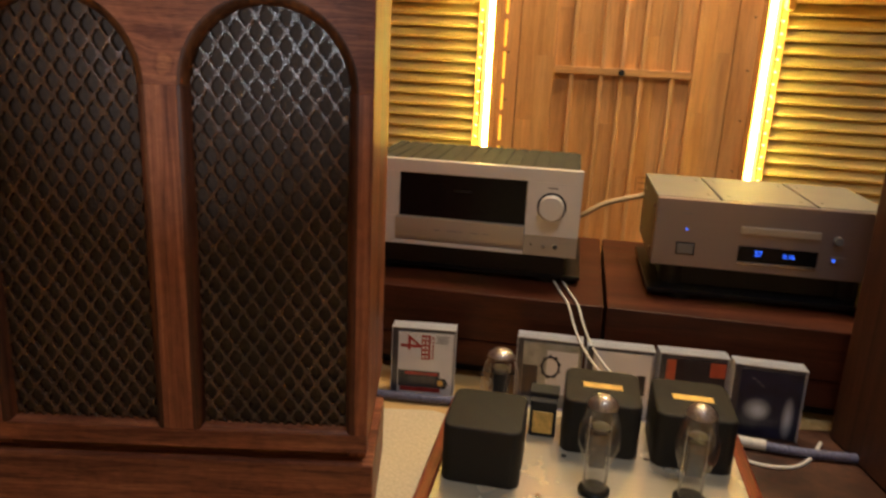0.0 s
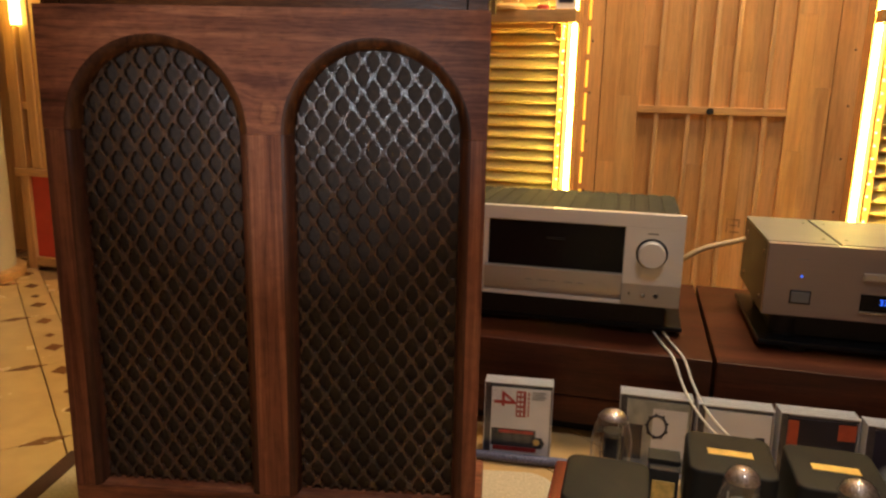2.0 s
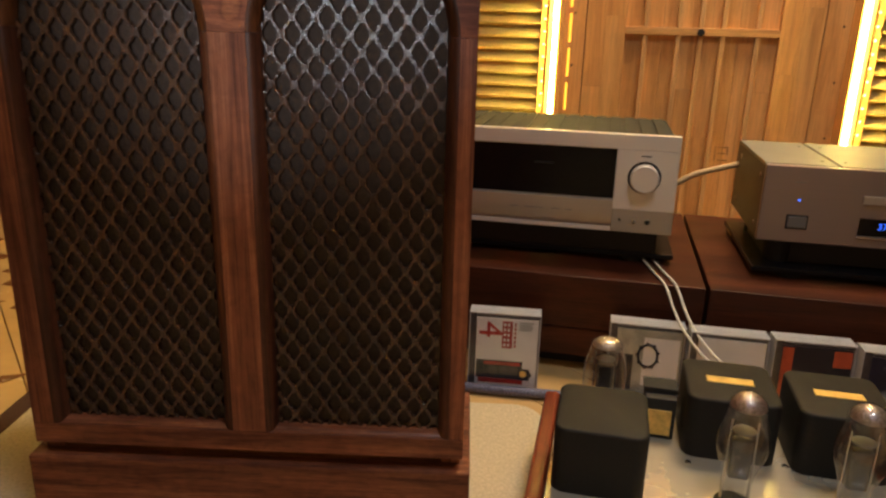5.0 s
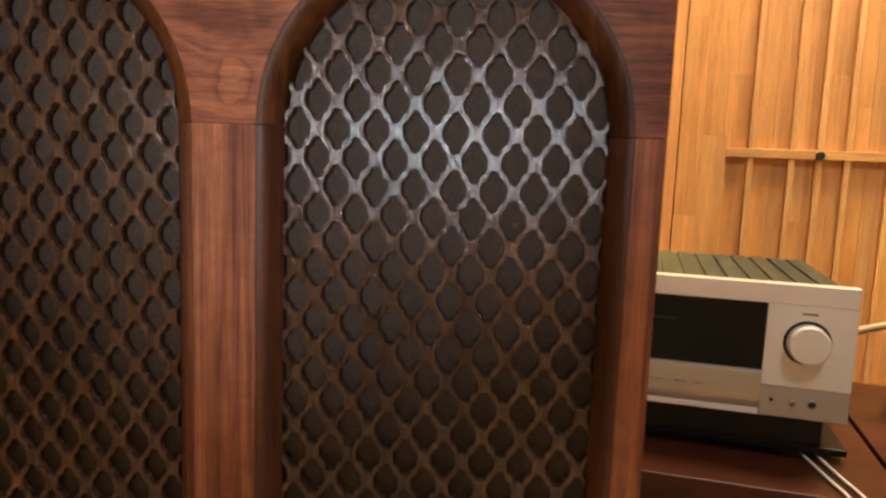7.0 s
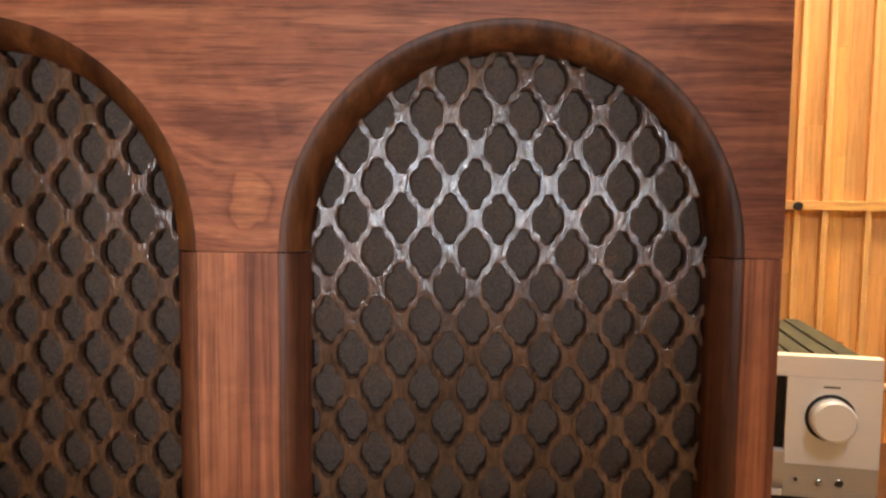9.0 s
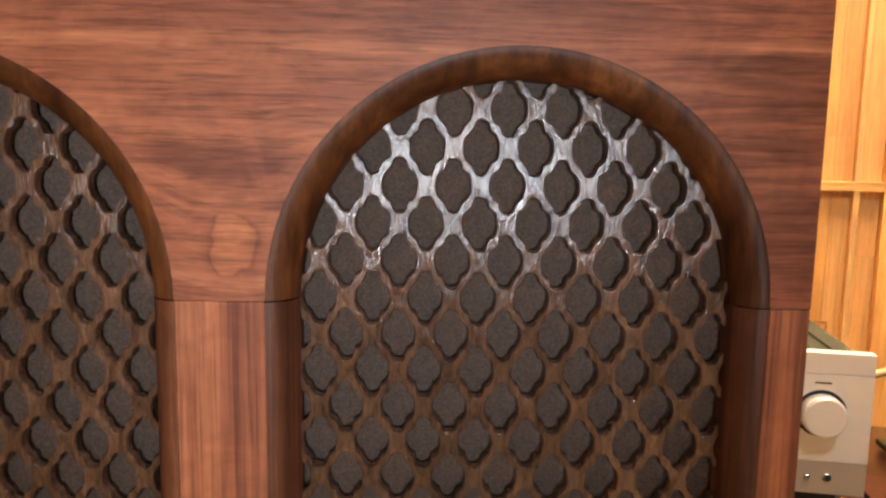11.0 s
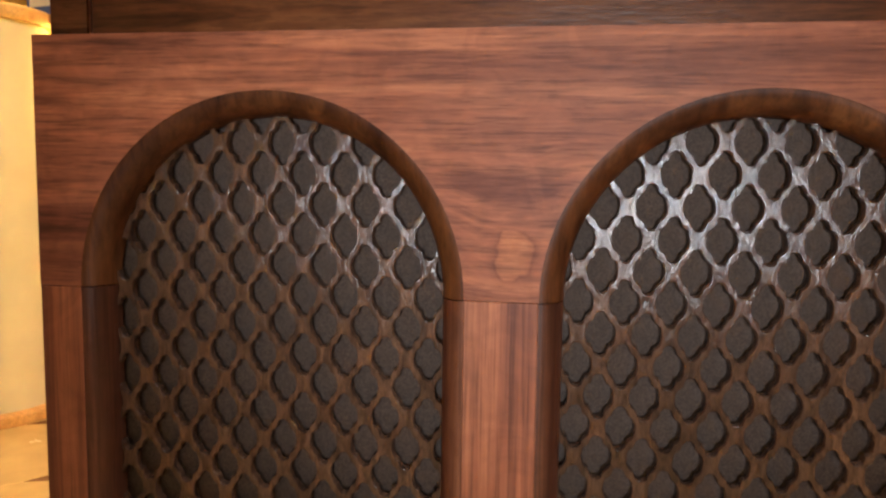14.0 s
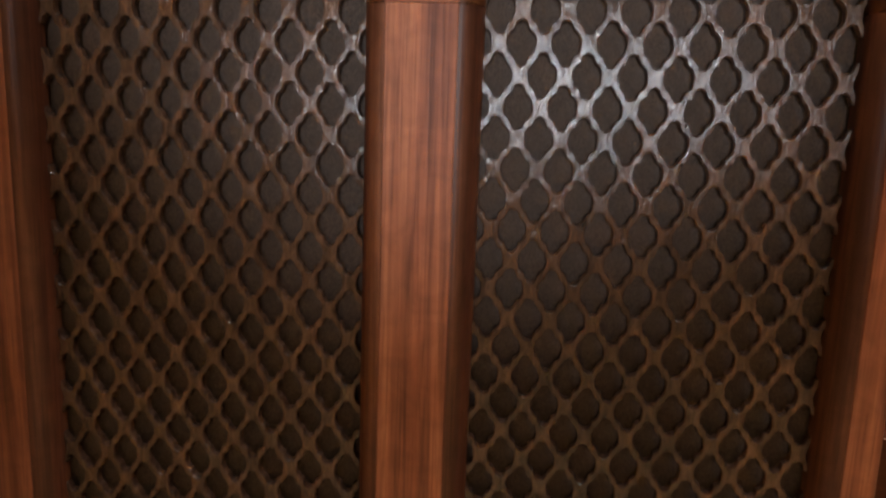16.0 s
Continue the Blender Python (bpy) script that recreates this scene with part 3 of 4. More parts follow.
# ---- rug ----
rug = thing("rug", pose(0, 0, 0), "cream rug with a dark brown border on the tiles", "rug")
b = bmesh.new()
bmesh.ops.create_cube(b, size=1)
for v in b.verts:
    v.co = Vector((-0.37 + v.co.x * 0.84, 0.357 + v.co.y * 1.914, 0.0035 + v.co.z * 0.005))
corners = [e for e in b.edges if abs(e.verts[0].co.z - e.verts[1].co.z) > 0.003 and e.verts[0].co.y > 1]
bmesh.ops.bevel(b, geom=corners, offset=0.05, segments=6, affect="EDGES", profile=0.5)
part("field", b, rug_cream, rug)
part("border", box(-0.826, -0.7905, -0.6, 1.30, 0.001, 0.0065, 0.002), rug_brown, rug, "dark brown woven border")

# ---- the loudspeaker ----
H = 0.2625                    # half width of the front
OPEN = (-0.1265, 0.1340)      # middles of the two arched openings
R = 0.1105
SPRING, SILL, FOOT, TOP = 0.611, 0.147, 0.120, 0.7525
FRONT = 0.014                 # thickness of the front frame


def top_rail():
    line = [(-H, SPRING)]
    for c in OPEN:
        for k in range(41):
            a = math.pi * k / 40
            line.append((c - R * math.cos(a), SPRING + R * math.sin(a)))
    line.append((H, SPRING))
    b = bmesh.new()
    lo_f = [b.verts.new((x, 0, z)) for x, z in line]
    lo_b = [b.verts.new((x, FRONT, z)) for x, z in line]
    hi_f = [b.verts.new((x, 0, TOP)) for x, z in line]
    hi_b = [b.verts.new((x, FRONT, TOP)) for x, z in line]
    for k in range(len(line) - 1):
        for p, q in ((lo_f, hi_f), (hi_f, hi_b), (hi_b, lo_b), (lo_b, lo_f)):
            b.faces.new((p[k], p[k + 1], q[k + 1], q[k]))
    for k in (0, -1):
        b.faces.new((lo_f[k], hi_f[k], hi_b[k], lo_b[k]))
    return b


ROUND = [(0.0, 0.0002), (0.0014, 0.0002), (0.0040, 0.0009), (0.0068, 0.0024), (0.0092, 0.0046), (0.0112, 0.0076), (0.0124, 0.0108), (0.0130, 0.0150), (0.0130, 0.0200)]


def moulding(place, steps):
    """A rounded edge swept along a line; place(step, depth into the opening) gives x, z."""
    b = bmesh.new()
    rings = [[b.verts.new((x, y, z)) for x, z in [place(k, d) for k in range(steps)]] for d, y in ROUND]
    for p, q in zip(rings, rings[1:]):
        for k in range(steps - 1):
            b.faces.new((p[k], p[k + 1], q[k + 1], q[k]))
    return b


def arch_bead(c):
    def place(k, d):
        a = math.pi * k / 48
        return c - (R - d) * math.cos(a), SPRING + (R - d) * math.sin(a)
    return moulding(place, 49)


def side_bead(c, s):
    return moulding(lambda k, d: (c + s * (R - d), SILL + (SPRING - 0.0006 - SILL) * k / 8), 9)


def sill_bead(c):
    return moulding(lambda k, d: (c + (R - 0.004) * (k / 8 - 1) + (R - 0.004) * k / 8, SILL - 0.008 + d), 9)


PX, PZ = 0.0242, 0.0344       # spacing of the lattice holes


def lattice(c, x0, z0):
    """A carved grille of staggered ogee holes; x0, z0: the middle of one hole."""
    quarter = [(0, 1), (0.22, 0.965), (0.39, 0.85), (0.465, 0.69), (0.54, 0.575), (0.72, 0.51), (0.89, 0.38), (0.98, 0.19), (1, 0.0)]
    ring = quarter + [(x, -z) for x, z in quarter[-2::-1]]
    ring = ring + [(-x, z) for x, z in ring[-2:0:-1]]
    a, h = 0.0078, 0.0122
    rng = random.Random(5)
    verts, faces = [], []
    # flat face, softly rounded shoulder, upright wall of the hole
    profile = [(0, 0.0150), (1.055, 0.01502), (1.018, 0.0153), (1.0, 0.0160), (0.97, 0.0198)]
    n, rows = len(ring), len(profile)
    for j in range(-80, 20):
        for i in range(-14, 15):
            x = x0 + i * PX + (PX / 2 if j % 2 else 0)
            z = z0 + j * PZ / 2
            lim = R + 0.004
            if abs(x - c) > lim or z < SILL - 0.006 or (z > SPRING and math.hypot(x - c, z - SPRING) > lim):
                continue
            base = len(verts)
            wob = [1 + rng.uniform(-0.022, 0.022) for _ in ring]
            chip = rng.uniform(0, 0.0003)
            for s, (u, v) in enumerate(ring):
                hx, hz = u * a * wob[s], v * h * wob[s]
                k = 1 / max(abs(hx) / (PX / 2) + abs(hz) / (PZ / 2), 1e-6)
                ex, ez = hx * k, hz * k
                for step, (grow, depth) in enumerate(profile):
                    gx, gz = (ex, ez) if step == 0 else (hx * min(grow, k), hz * min(grow, k))
                    verts.append((x + gx, depth + (chip if 1 < step < 3 else 0), z + gz))
            for s in range(n):
                p, q = base + rows * s, base + rows * ((s + 1) % n)
                for r in range(rows - 1):
                    faces.append((p + r, q + r, q + r + 1, p + r + 1))
    b = bmesh.new()
    me = bpy.data.meshes.new("tmp")
    me.from_pydata(verts, [], faces)
    b.from_mesh(me)
    bpy.data.meshes.remove(me)
    return b


def loudspeaker(m):
    ob = thing("loudspeaker", m, "walnut floor loudspeaker with two arched carved lattice grilles", "loudspeaker", "")
    part("top_rail", top_rail(), walnut_rail, ob)
    xs = [-H, OPEN[0] - R, OPEN[0] + R, OPEN[1] - R, OPEN[1] + R, H]
    for k in (0, 2, 4):
        part("stile", box(xs[k], xs[k + 1], 0, FRONT, SILL, SPRING - 0.0002, 0.0005, 1), walnut_z, ob)
    part("bottom_rail", box(-H, H, 0, FRONT, FOOT, SILL - 0.0002, 0.0008, 1), walnut_x, ob)
    for c, x0, z0 in ((OPEN[0], -0.4308 + 0.345, 0.6425), (OPEN[1], -0.252 + 0.345, 0.6445)):
        part("arch_bead", arch_bead(c), bead_wood, ob, "rounded dark moulding", True)
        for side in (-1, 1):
            part("side_bead", side_bead(c, side), bead_upright_shaded, ob, "rounded walnut edge", True)
        part("sill_bead", sill_bead(c), walnut_sill, ob, "rounded glossy sill", True)
        part("grille", lattice(c, x0, z0), lattice_wood, ob, "carved wooden lattice")
        part("grille_cloth", box(c - R - 0.006, c + R + 0.006, 0.0238, 0.0252, SILL - 0.008, SPRING + R + 0.008, 0), cloth, ob, "dark woven cloth")
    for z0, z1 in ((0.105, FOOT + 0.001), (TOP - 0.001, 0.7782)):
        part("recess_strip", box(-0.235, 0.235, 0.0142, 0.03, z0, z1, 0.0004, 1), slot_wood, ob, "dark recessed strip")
    for s in (-1, 1):
        part("side_panel", box(s * 0.2365 if s < 0 else 0.2365, s * 0.2595 if s < 0 else 0.2595, 0.0146, 0.315, 0.105, 0.778, 0.001) if s > 0 else box(-0.2595, -0.2365, 0.0146, 0.315, 0.105, 0.778, 0.001), walnut_z, ob)
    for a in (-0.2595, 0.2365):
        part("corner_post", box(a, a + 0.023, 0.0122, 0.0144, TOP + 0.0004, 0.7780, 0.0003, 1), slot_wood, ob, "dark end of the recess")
    part("back_panel", box(-0.236, 0.236, 0.295, 0.314, 0.106, 0.777, 0.001), walnut_z, ob)
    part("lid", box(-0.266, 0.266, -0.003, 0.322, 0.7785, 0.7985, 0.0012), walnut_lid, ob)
    part("base_board", box(-0.272, 0.272, -0.006, 0.205, 0.0065, 0.1045, 0.003), walnut_x, ob)
    return ob


loudspeaker(pose(-0.345, 0.965, 0))

side = thing("tall_cabinet", pose(0.752, 0.86, 0), "tall dark walnut cabinet with plain sides", "cabinet")
part("side_panel", box(0, 0.022, 0, 0.42, 0.0065, 0.80, 0.0015), dark_walnut, side)
part("side_panel", box(0.50, 0.522, 0, 0.42, 0.0065, 0.80, 0.0015), dark_walnut, side)
part("door", box(0.0225, 0.4995, 0.004, 0.024, 0.0065, 0.80, 0.0015), dark_walnut, side)
part("back_panel", box(0.0225, 0.4995, 0.40, 0.418, 0.0065, 0.80, 0.001), dark_walnut, side)
part("top", box(-0.004, 0.526, -0.004, 0.424, 0.8005, 0.822, 0.0015), dark_walnut, side)

# things on top of the loudspeaker
horn = thing("horn_box", pose(-0.445, 0.988, 0.7986), "walnut box with a recessed front panel on the loudspeaker", "box")
for a in (-0.128, 0.102):
    part("post", box(a, a + 0.026, 0, 0.2, 0, 0.21, 0.0015), walnut_z, horn)
part("front_panel", box(-0.1015, 0.1015, 0.006, 0.02, 0.0125, 0.205, 0.001), walnut_z, horn)
part("top", box(-0.131, 0.131, -0.003, 0.203, 0.2105, 0.228, 0.0015), walnut_x, horn)
part("inner_box", box(-0.1015, 0.1015, 0.021, 0.198, 0.001, 0.21, 0.001), slot_wood, horn)
bulb = thing("glass_bulb", pose(-0.245, 1.04, 0.7986), "clear glass bulb standing on the loudspeaker lid", "bulb")
part("foot", lathe([(0.012, 0), (0.012, 0.008), (0.009, 0.011)], 20), steel, bulb, smooth=True)
part("envelope", lathe([(0.0095, 0.011), (0.018, 0.014), (0.0215, 0.020), (0.0212, 0.027), (0.0175, 0.040), (0.0155, 0.055), (0.0155, 0.072), (0.011, 0.082), (0.001, 0.085)], 36, False), tube_glass, bulb, smooth=True)
part("getter", lathe([(0.002, 0.012), (0.010, 0.02), (0.011, 0.028), (0.003, 0.03)], 20), getter, bulb, smooth=True)

# ---- low stand ----
def stand_unit(u0, u1):
    ob = thing("low_stand", STAND, "low reddish mahogany stand with a drawer front", "stand", "low stands")
    part("top", box(u0, u1, 0.0, 0.56, 0.093, 0.193, 0.002), mahogany, ob)
    part("drawer", box(u0 + 0.004, u1 - 0.004, 0.006, 0.52, 0.034, 0.089, 0.0015), mahogany, ob)
    part("plinth", box(u0 + 0.02, u1 - 0.02, 0.05, 0.5, 0.0, 0.0335, 0.001), black_paint, ob)
    return ob


stand_unit(-0.78, -0.0035)
stand_unit(0.0035, 0.78)


# ---- integrated amplifier ----
def feet(ob, places, z0, z1, r, material):
    for x, y in places:
        b = lathe([(r, 0), (r * 1.04, 0.002), (r * 1.04, z1 - z0 - 0.002), (r, z1 - z0)], 28)
        b.transform(Matrix.Translation((x, y, z0)))
        part("foot", b, material, ob, smooth=True)


AMP = pose(0.293, 1.508, 0, 0, 0, -10.5)
plate = thing("equipment_plate", AMP, "glossy black equipment plate on round feet", "plate", "equipment plates")
part("slab", box(-0.49, 0.012, 0.03, 0.37, 0.204, 0.214, 0.002), black_gloss, plate)
feet(plate, [(-0.06, 0.06), (-0.42, 0.06), (-0.06, 0.32), (-0.42, 0.32)], 0.1932, 0.2038, 0.022, vent_grey)
amp = thing("amplifier", AMP, "champagne amplifier with dark display window and large round knob", "amplifier")
AX0 = -0.465
# front panel built round the display window
part("front_top", box(AX0, 0, 0, 0.016, 0.4155, 0.443, 0.0015), silver, amp)
part("front_left", box(AX0, -0.378, 0, 0.016, 0.3225, 0.4153, 0.0008), silver, amp)
part("front_right", box(-0.1105, 0, 0, 0.016, 0.3035, 0.4153, 0.0008), silver, amp)
part("control_strip", box(-0.1105, 0, 0.0008, 0.016, 0.2605, 0.3032, 0.0008), silver_dim, amp, "lower strip with sockets")
part("display", box(-0.3778, -0.1107, 0.004, 0.012, 0.3227, 0.4153, 0.0), dark_glass, amp, "black display window")
b = bmesh.new()
prof = [(0.0, 0.3222), (-0.004, 0.3195), (-0.005, 0.300), (-0.003, 0.280), (0.002, 0.2695), (0.012, 0.2690), (0.012, 0.3222)]
ends = [[b.verts.new((x, y, z)) for y, z in prof] for x in (-0.384, -0.1109)]
for k in range(len(prof)):
    q = (k + 1) % len(prof)
    b.faces.new((ends[0][k], ends[0][q], ends[1][q], ends[1][k]))
b.faces.new(ends[0]), b.faces.new(ends[1])
part("flap", b, silver_dim, amp, "curved lower flap", True)
part("front_bottom", box(AX0, -0.1109, 0.0006, 0.016, 0.2605, 0.2686, 0.0008), silver, amp)
part("front_lower_left", box(AX0, -0.3845, 0, 0.016, 0.2690, 0.3223, 0.0008), silver, amp)
part("knob_ring", disc_y(-0.0585, 0.0004, 0.3655, 0.0302, 0.0012, 48), black_paint, amp)
part("knob", disc_y(-0.0585, -0.0008, 0.3655, 0.0258, 0.019, 48, 0.0025), silver, amp, "large round volume knob", True)
part("logo", box(-0.068, -0.049, -0.0006, 0.0002, 0.4035, 0.4055, 0), vent_grey, amp)
part("logo", box(-0.262, -0.224, 0.0032, 0.0039, 0.381, 0.384, 0), vent_grey, amp)
for k, w in enumerate((0.018, 0.03, 0.012, 0.022, 0.016)):
    part("line_of_print", box(-0.30 + k * 0.026, -0.30 + k * 0.026 + w * 0.75, -0.0056, -0.0050, 0.2965, 0.2982, 0), tray_grey, amp)
part("socket", disc_y(-0.045, 0.001, 0.2825, 0.0058, 0.0022, 20), steel, amp)
part("socket_hole", disc_y(-0.045, -0.0011, 0.2825, 0.0040, 0.0006, 16, 0.0001), black_paint, amp)
part("button", disc_y(-0.069, 0.001, 0.2825, 0.0042, 0.0045, 20), steel, amp)
part("button", disc_y(-0.0955, 0.001, 0.2840, 0.0022, 0.0025, 14), vent_grey, amp)
part("body", box(AX0 + 0.006, -0.006, 0.0162, 0.335, 0.2625, 0.4345, 0.002), vent_grey, amp)
for k in range(15):
    u = AX0 + 0.010 + k * 0.0298
    part("vent_bar", box(u, u + 0.0225, 0.022, 0.325, 0.4347, 0.4378, 0.0008, 1), vent_grey, amp)
part("top_edge", box(AX0 + 0.006, -0.006, 0.0163, 0.0215, 0.4347, 0.4425, 0.0008), vent_grey, amp)
# Black block added to keep the gap under the amplifier in shade.
part("underside", box(AX0 + 0.02, -0.022, 0.03, 0.32, 0.2145, 0.2622, 0.002), black_paint, amp)
feet(amp, [(-0.06, 0.07), (-0.40, 0.07), (-0.06, 0.29), (-0.40, 0.29)], 0.2142, 0.2623, 0.026, black_paint)

# ---- disc player ----
CDP = pose(0.445, 1.50, 0, 0, 0, -10.5)
copy_thing(plate, CDP @ pose(0.488, -0.040, 0))
player = thing("disc_player", CDP, "silver grey disc player with blue digits on its display", "disc player")
PW = 0.445
part("front", box(0, PW, 0, 0.014, 0.2615, 0.4010, 0.002), player_metal, player)
for a, c in ((0.0, 0.1225), (0.1270, 0.3040), (0.3085, PW)):
    part("top_panel", box(a, c, 0.0143, 0.30, 0.3945, 0.4025, 0.001), player_top, player)
for a in (0.0, PW - 0.008):
    part("side_panel", box(a, a + 0.008, 0.0143, 0.30, 0.2625, 0.3943, 0.001), player_side_shaded, player)
part("inner_case", box(0.0085, PW - 0.0085, 0.0145, 0.298, 0.263, 0.394, 0), black_paint, player)
for y, z in ((0.04, 0.375), (0.04, 0.285), (0.25, 0.375), (0.25, 0.285)):
    b = lathe([(0.0052, 0), (0.0046, 0.0012), (0.0030, 0.0018)], 12)
    b.transform(Matrix.Translation((0.0, y, z)) @ pose(0, 0, 0, 0, -90, 0))
    part("screw", b, steel, player)
for x in (0.105, 0.145, 0.285, 0.325):
    for y in (0.06, 0.24):
        b = lathe([(0.003, 0), (0.0025, 0.0008)], 12)
        b.transform(Matrix.Translation((x, y, 0.4025)))
        part("screw", b, black_paint, player)
part("disc_tray", box(0.165, 0.315, -0.006, 0.0, 0.3405, 0.3560, 0.002), silver_dim, player, "bright disc tray front")
part("display", box(0.166, 0.316, -0.0006, 0.004, 0.2835, 0.3155, 0), dark_glass, player, "black display window")
part("tray_lip", box(0.165, 0.317, -0.004, 0.0, 0.2785, 0.2828, 0.001), steel, player)
writing("digits", "37", 0.016, pose(0.205, -0.0008, 0.3015), led_blue, player)
writing("digits", "0:16", 0.013, pose(0.263, -0.0008, 0.3005), led_blue, player)
part("power_light", disc_y(0.063, 0.0, 0.340, 0.0022, 0.001, 12, 0.0003), led_blue, player, "tiny blue power light")
part("power_button", box(0.048, 0.080, -0.004, 0.0, 0.2895, 0.3105, 0.0015), player_top, player)
part("button_frame", box(0.0455, 0.0825, -0.0012, 0.0003, 0.287, 0.313, 0.0003), black_paint, player)
part("logo", box(0.050, 0.070, -0.0005, 0.0002, 0.3715, 0.3735, 0), tray_grey, player)
part("knob", disc_y(0.347, 0.0, 0.342, 0.0085, 0.010, 24), player_top, player, smooth=True)
part("button", box(0.338, 0.366, -0.003, 0.0, 0.295, 0.309, 0.001), player_metal, player)
part("button_light", disc_y(0.345, -0.003, 0.302, 0.003, 0.001, 12, 0.0003), led_blue, player)
# Same added block, darkening the gap below the player.
part("underside", box(0.03, PW - 0.03, 0.035, 0.28, 0.2145, 0.2612, 0.002), black_paint, player)
feet(player, [(0.05, 0.05), (0.39, 0.05), (0.05, 0.25), (0.39, 0.25)], 0.2142, 0.2613, 0.024, black_paint)


# ---- stacks of disc cases ----
def cases(m, label, count, art):
    """Jewel cases standing upright, the first one in front."""
    for k in range(count):
        c = thing("disc_case", m @ pose(0, 0.0106 * k, 0), label if k == 0 else "clear disc case in an upright stack", "disc case", "disc cases")
        w, h, d = 0.125, 0.142, 0.0100
        part("shell_front", box(-w / 2, w / 2, 0, 0.0014, 0, h - 0.0032, 0.0004, 1), case_plastic, c, "clear plastic cover")
        # Opaque white paints the highlight that the clear edge catches.
        part("shell_edge", box(-w / 2, w / 2, 0.0002, 0.0030, h - 0.0030, h, 0.0006, 2), rim_glint, c, "clear rim with its glint painted white")
        # Dark filler, added as the shade in the gap behind each rim.
        part("inner_rim", box(-w / 2 + 0.002, w / 2 - 0.002, 0.0032, d - 0.0002, h - 0.010, h - 0.0060, 0.0004, 1), spine_dark, c, "dark filler painted as shade between the rims")
        for a in (-w / 2, w / 2 - 0.0015):
            part("shell_edge", box(a, a + 0.0015, 0.0016, d, 0.0, h - 0.0018, 0.0003, 1), edge_plastic, c)
        part("tray", box(-w / 2 + 0.003, w / 2 - 0.003, 0.0036, d - 0.001, 0.002, h - 0.012, 0.0005, 1), case_frost, c, "frosted tray")
        part("spine", box(-w / 2 + 0.0018, -w / 2 + 0.0125, 0.0018, 0.0034, 0.002, h - 0.002, 0.0003, 1), spine_dark, c, "dark hinge strip")
        part("booklet", box(-w / 2 + 0.013, w / 2 - 0.004, 0.0020, 0.0032, 0.004, h - 0.011, 0.0002, 1), art if k == 0 else paper_white, c, "printed cover sheet")
        if k == 0:
            front = c
    return front


def flat(parent, name, x0, x1, z0, z1, material, y=0.0017):
    return part(name, box(x0, x1, y, y + 0.0003, z0, z1, 0), material, parent)


LEAN = -3
c1 = cases(pose(-0.013, 1.376, 0.003, LEAN, 0, -5), "disc case with a white cover, red print and dark device", 4, paper_white)
writing("numeral", "4", 0.062, pose(-0.026, 0.0016, 0.109) @ pose(0, 0, 0, 0, 90, 0), print_red, c1)
flat(c1, "red_block", -0.004, 0.014, 0.076, 0.126, print_red)
for k in range(5):
    for a in (-0.0015, 0.0052):
        flat(c1, "bar_of_print", a, a + 0.0040, 0.0795 + k * 0.0094, 0.0845 + k * 0.0094, paper_white, 0.0015)
for k in range(6):
    flat(c1, "bar_of_print", 0.017, 0.0205, 0.078 + k * 0.008, 0.0835 + k * 0.008, print_red)
for k in range(4):
    flat(c1, "bar_of_print", 0.025, 0.050 - 0.004 * (k % 2), 0.1235 - k * 0.0042, 0.1255 - k * 0.0042, tray_grey)
flat(c1, "device", -0.048, 0.034, 0.018, 0.052, print_black)
for x in (-0.014, 0.006, 0.022):
    part("device_dial", disc_y(x - 0.004, 0.0016, 0.034, 0.0085, 0.0003, 20, 0.0001), spine_dark, c1)
flat(c1, "device_trim", -0.044, 0.036, 0.009, 0.0175, print_red, 0.0016)
flat(c1, "device_trim", -0.034, 0.030, 0.0435, 0.0495, print_red, 0.0015)
part("dial_frame", disc_y(0.039, 0.0016, 0.028, 0.0125, 0.0003, 6, 0.0001), print_black, c1)
part("dial", disc_y(0.036, 0.0013, 0.029, 0.0062, 0.0003, 20, 0.0001), brass, c1)

c2 = cases(pose(0.228, 1.347, 0.003, LEAN, 0, -10), "disc case with a grey landscape cover and black ring", 4, paper_grey)
flat(c2, "white_field", -0.004, 0.055, 0.03, 0.118, paper_white)
flat(c2, "dark_figure", -0.049, -0.02, 0.02, 0.085, print_black)
for k in range(9):
    a = 2 * math.pi * k / 9 + 0.3
    part("leaf", disc_y(0.004 + 0.0185 * math.cos(a), 0.0017, 0.085 + 0.0225 * math.sin(a), 0.0025, 0.0004, 7, 0.0001), print_black, c2)
ringpts = [(0.004 + 0.0160 * math.cos(2 * math.pi * k / 24), 0.0013, 0.085 + 0.020 * math.sin(2 * math.pi * k / 24)) for k in range(25)]
part("ring", tube(ringpts, 0.0022, 6), print_black, c2)
c3 = cases(pose(0.357, 1.318, 0.003, LEAN, 0, -9), "disc case with a plain white cover", 4, paper_white)
flat(c3, "bar_of_print", 0.035, 0.05, 0.05, 0.09, print_black)
c4 = cases(pose(0.490, 1.300, 0.003, LEAN, 0, -8), "disc case with a red, dark and orange cover", 4, print_black)
flat(c4, "red_field", -0.049, -0.032, 0.03, 0.128, print_orange)
flat(c4, "orange_field", 0.03, 0.058, 0.10, 0.128, print_orange)
flat(c4, "white_field", -0.02, 0.03, 0.02, 0.07, paper_white)
c5 = cases(pose(0.615, 1.262, 0.003, LEAN, 0, -12), "disc case with a dark blue cover and pale light", 4, night_blue)
for k in range(3):
    flat(c5, "bar_of_print", -0.030 + k * 0.008, -0.022 + k * 0.008, 0.114 - k * 0.006, 0.1155 - k * 0.006, tray_grey)

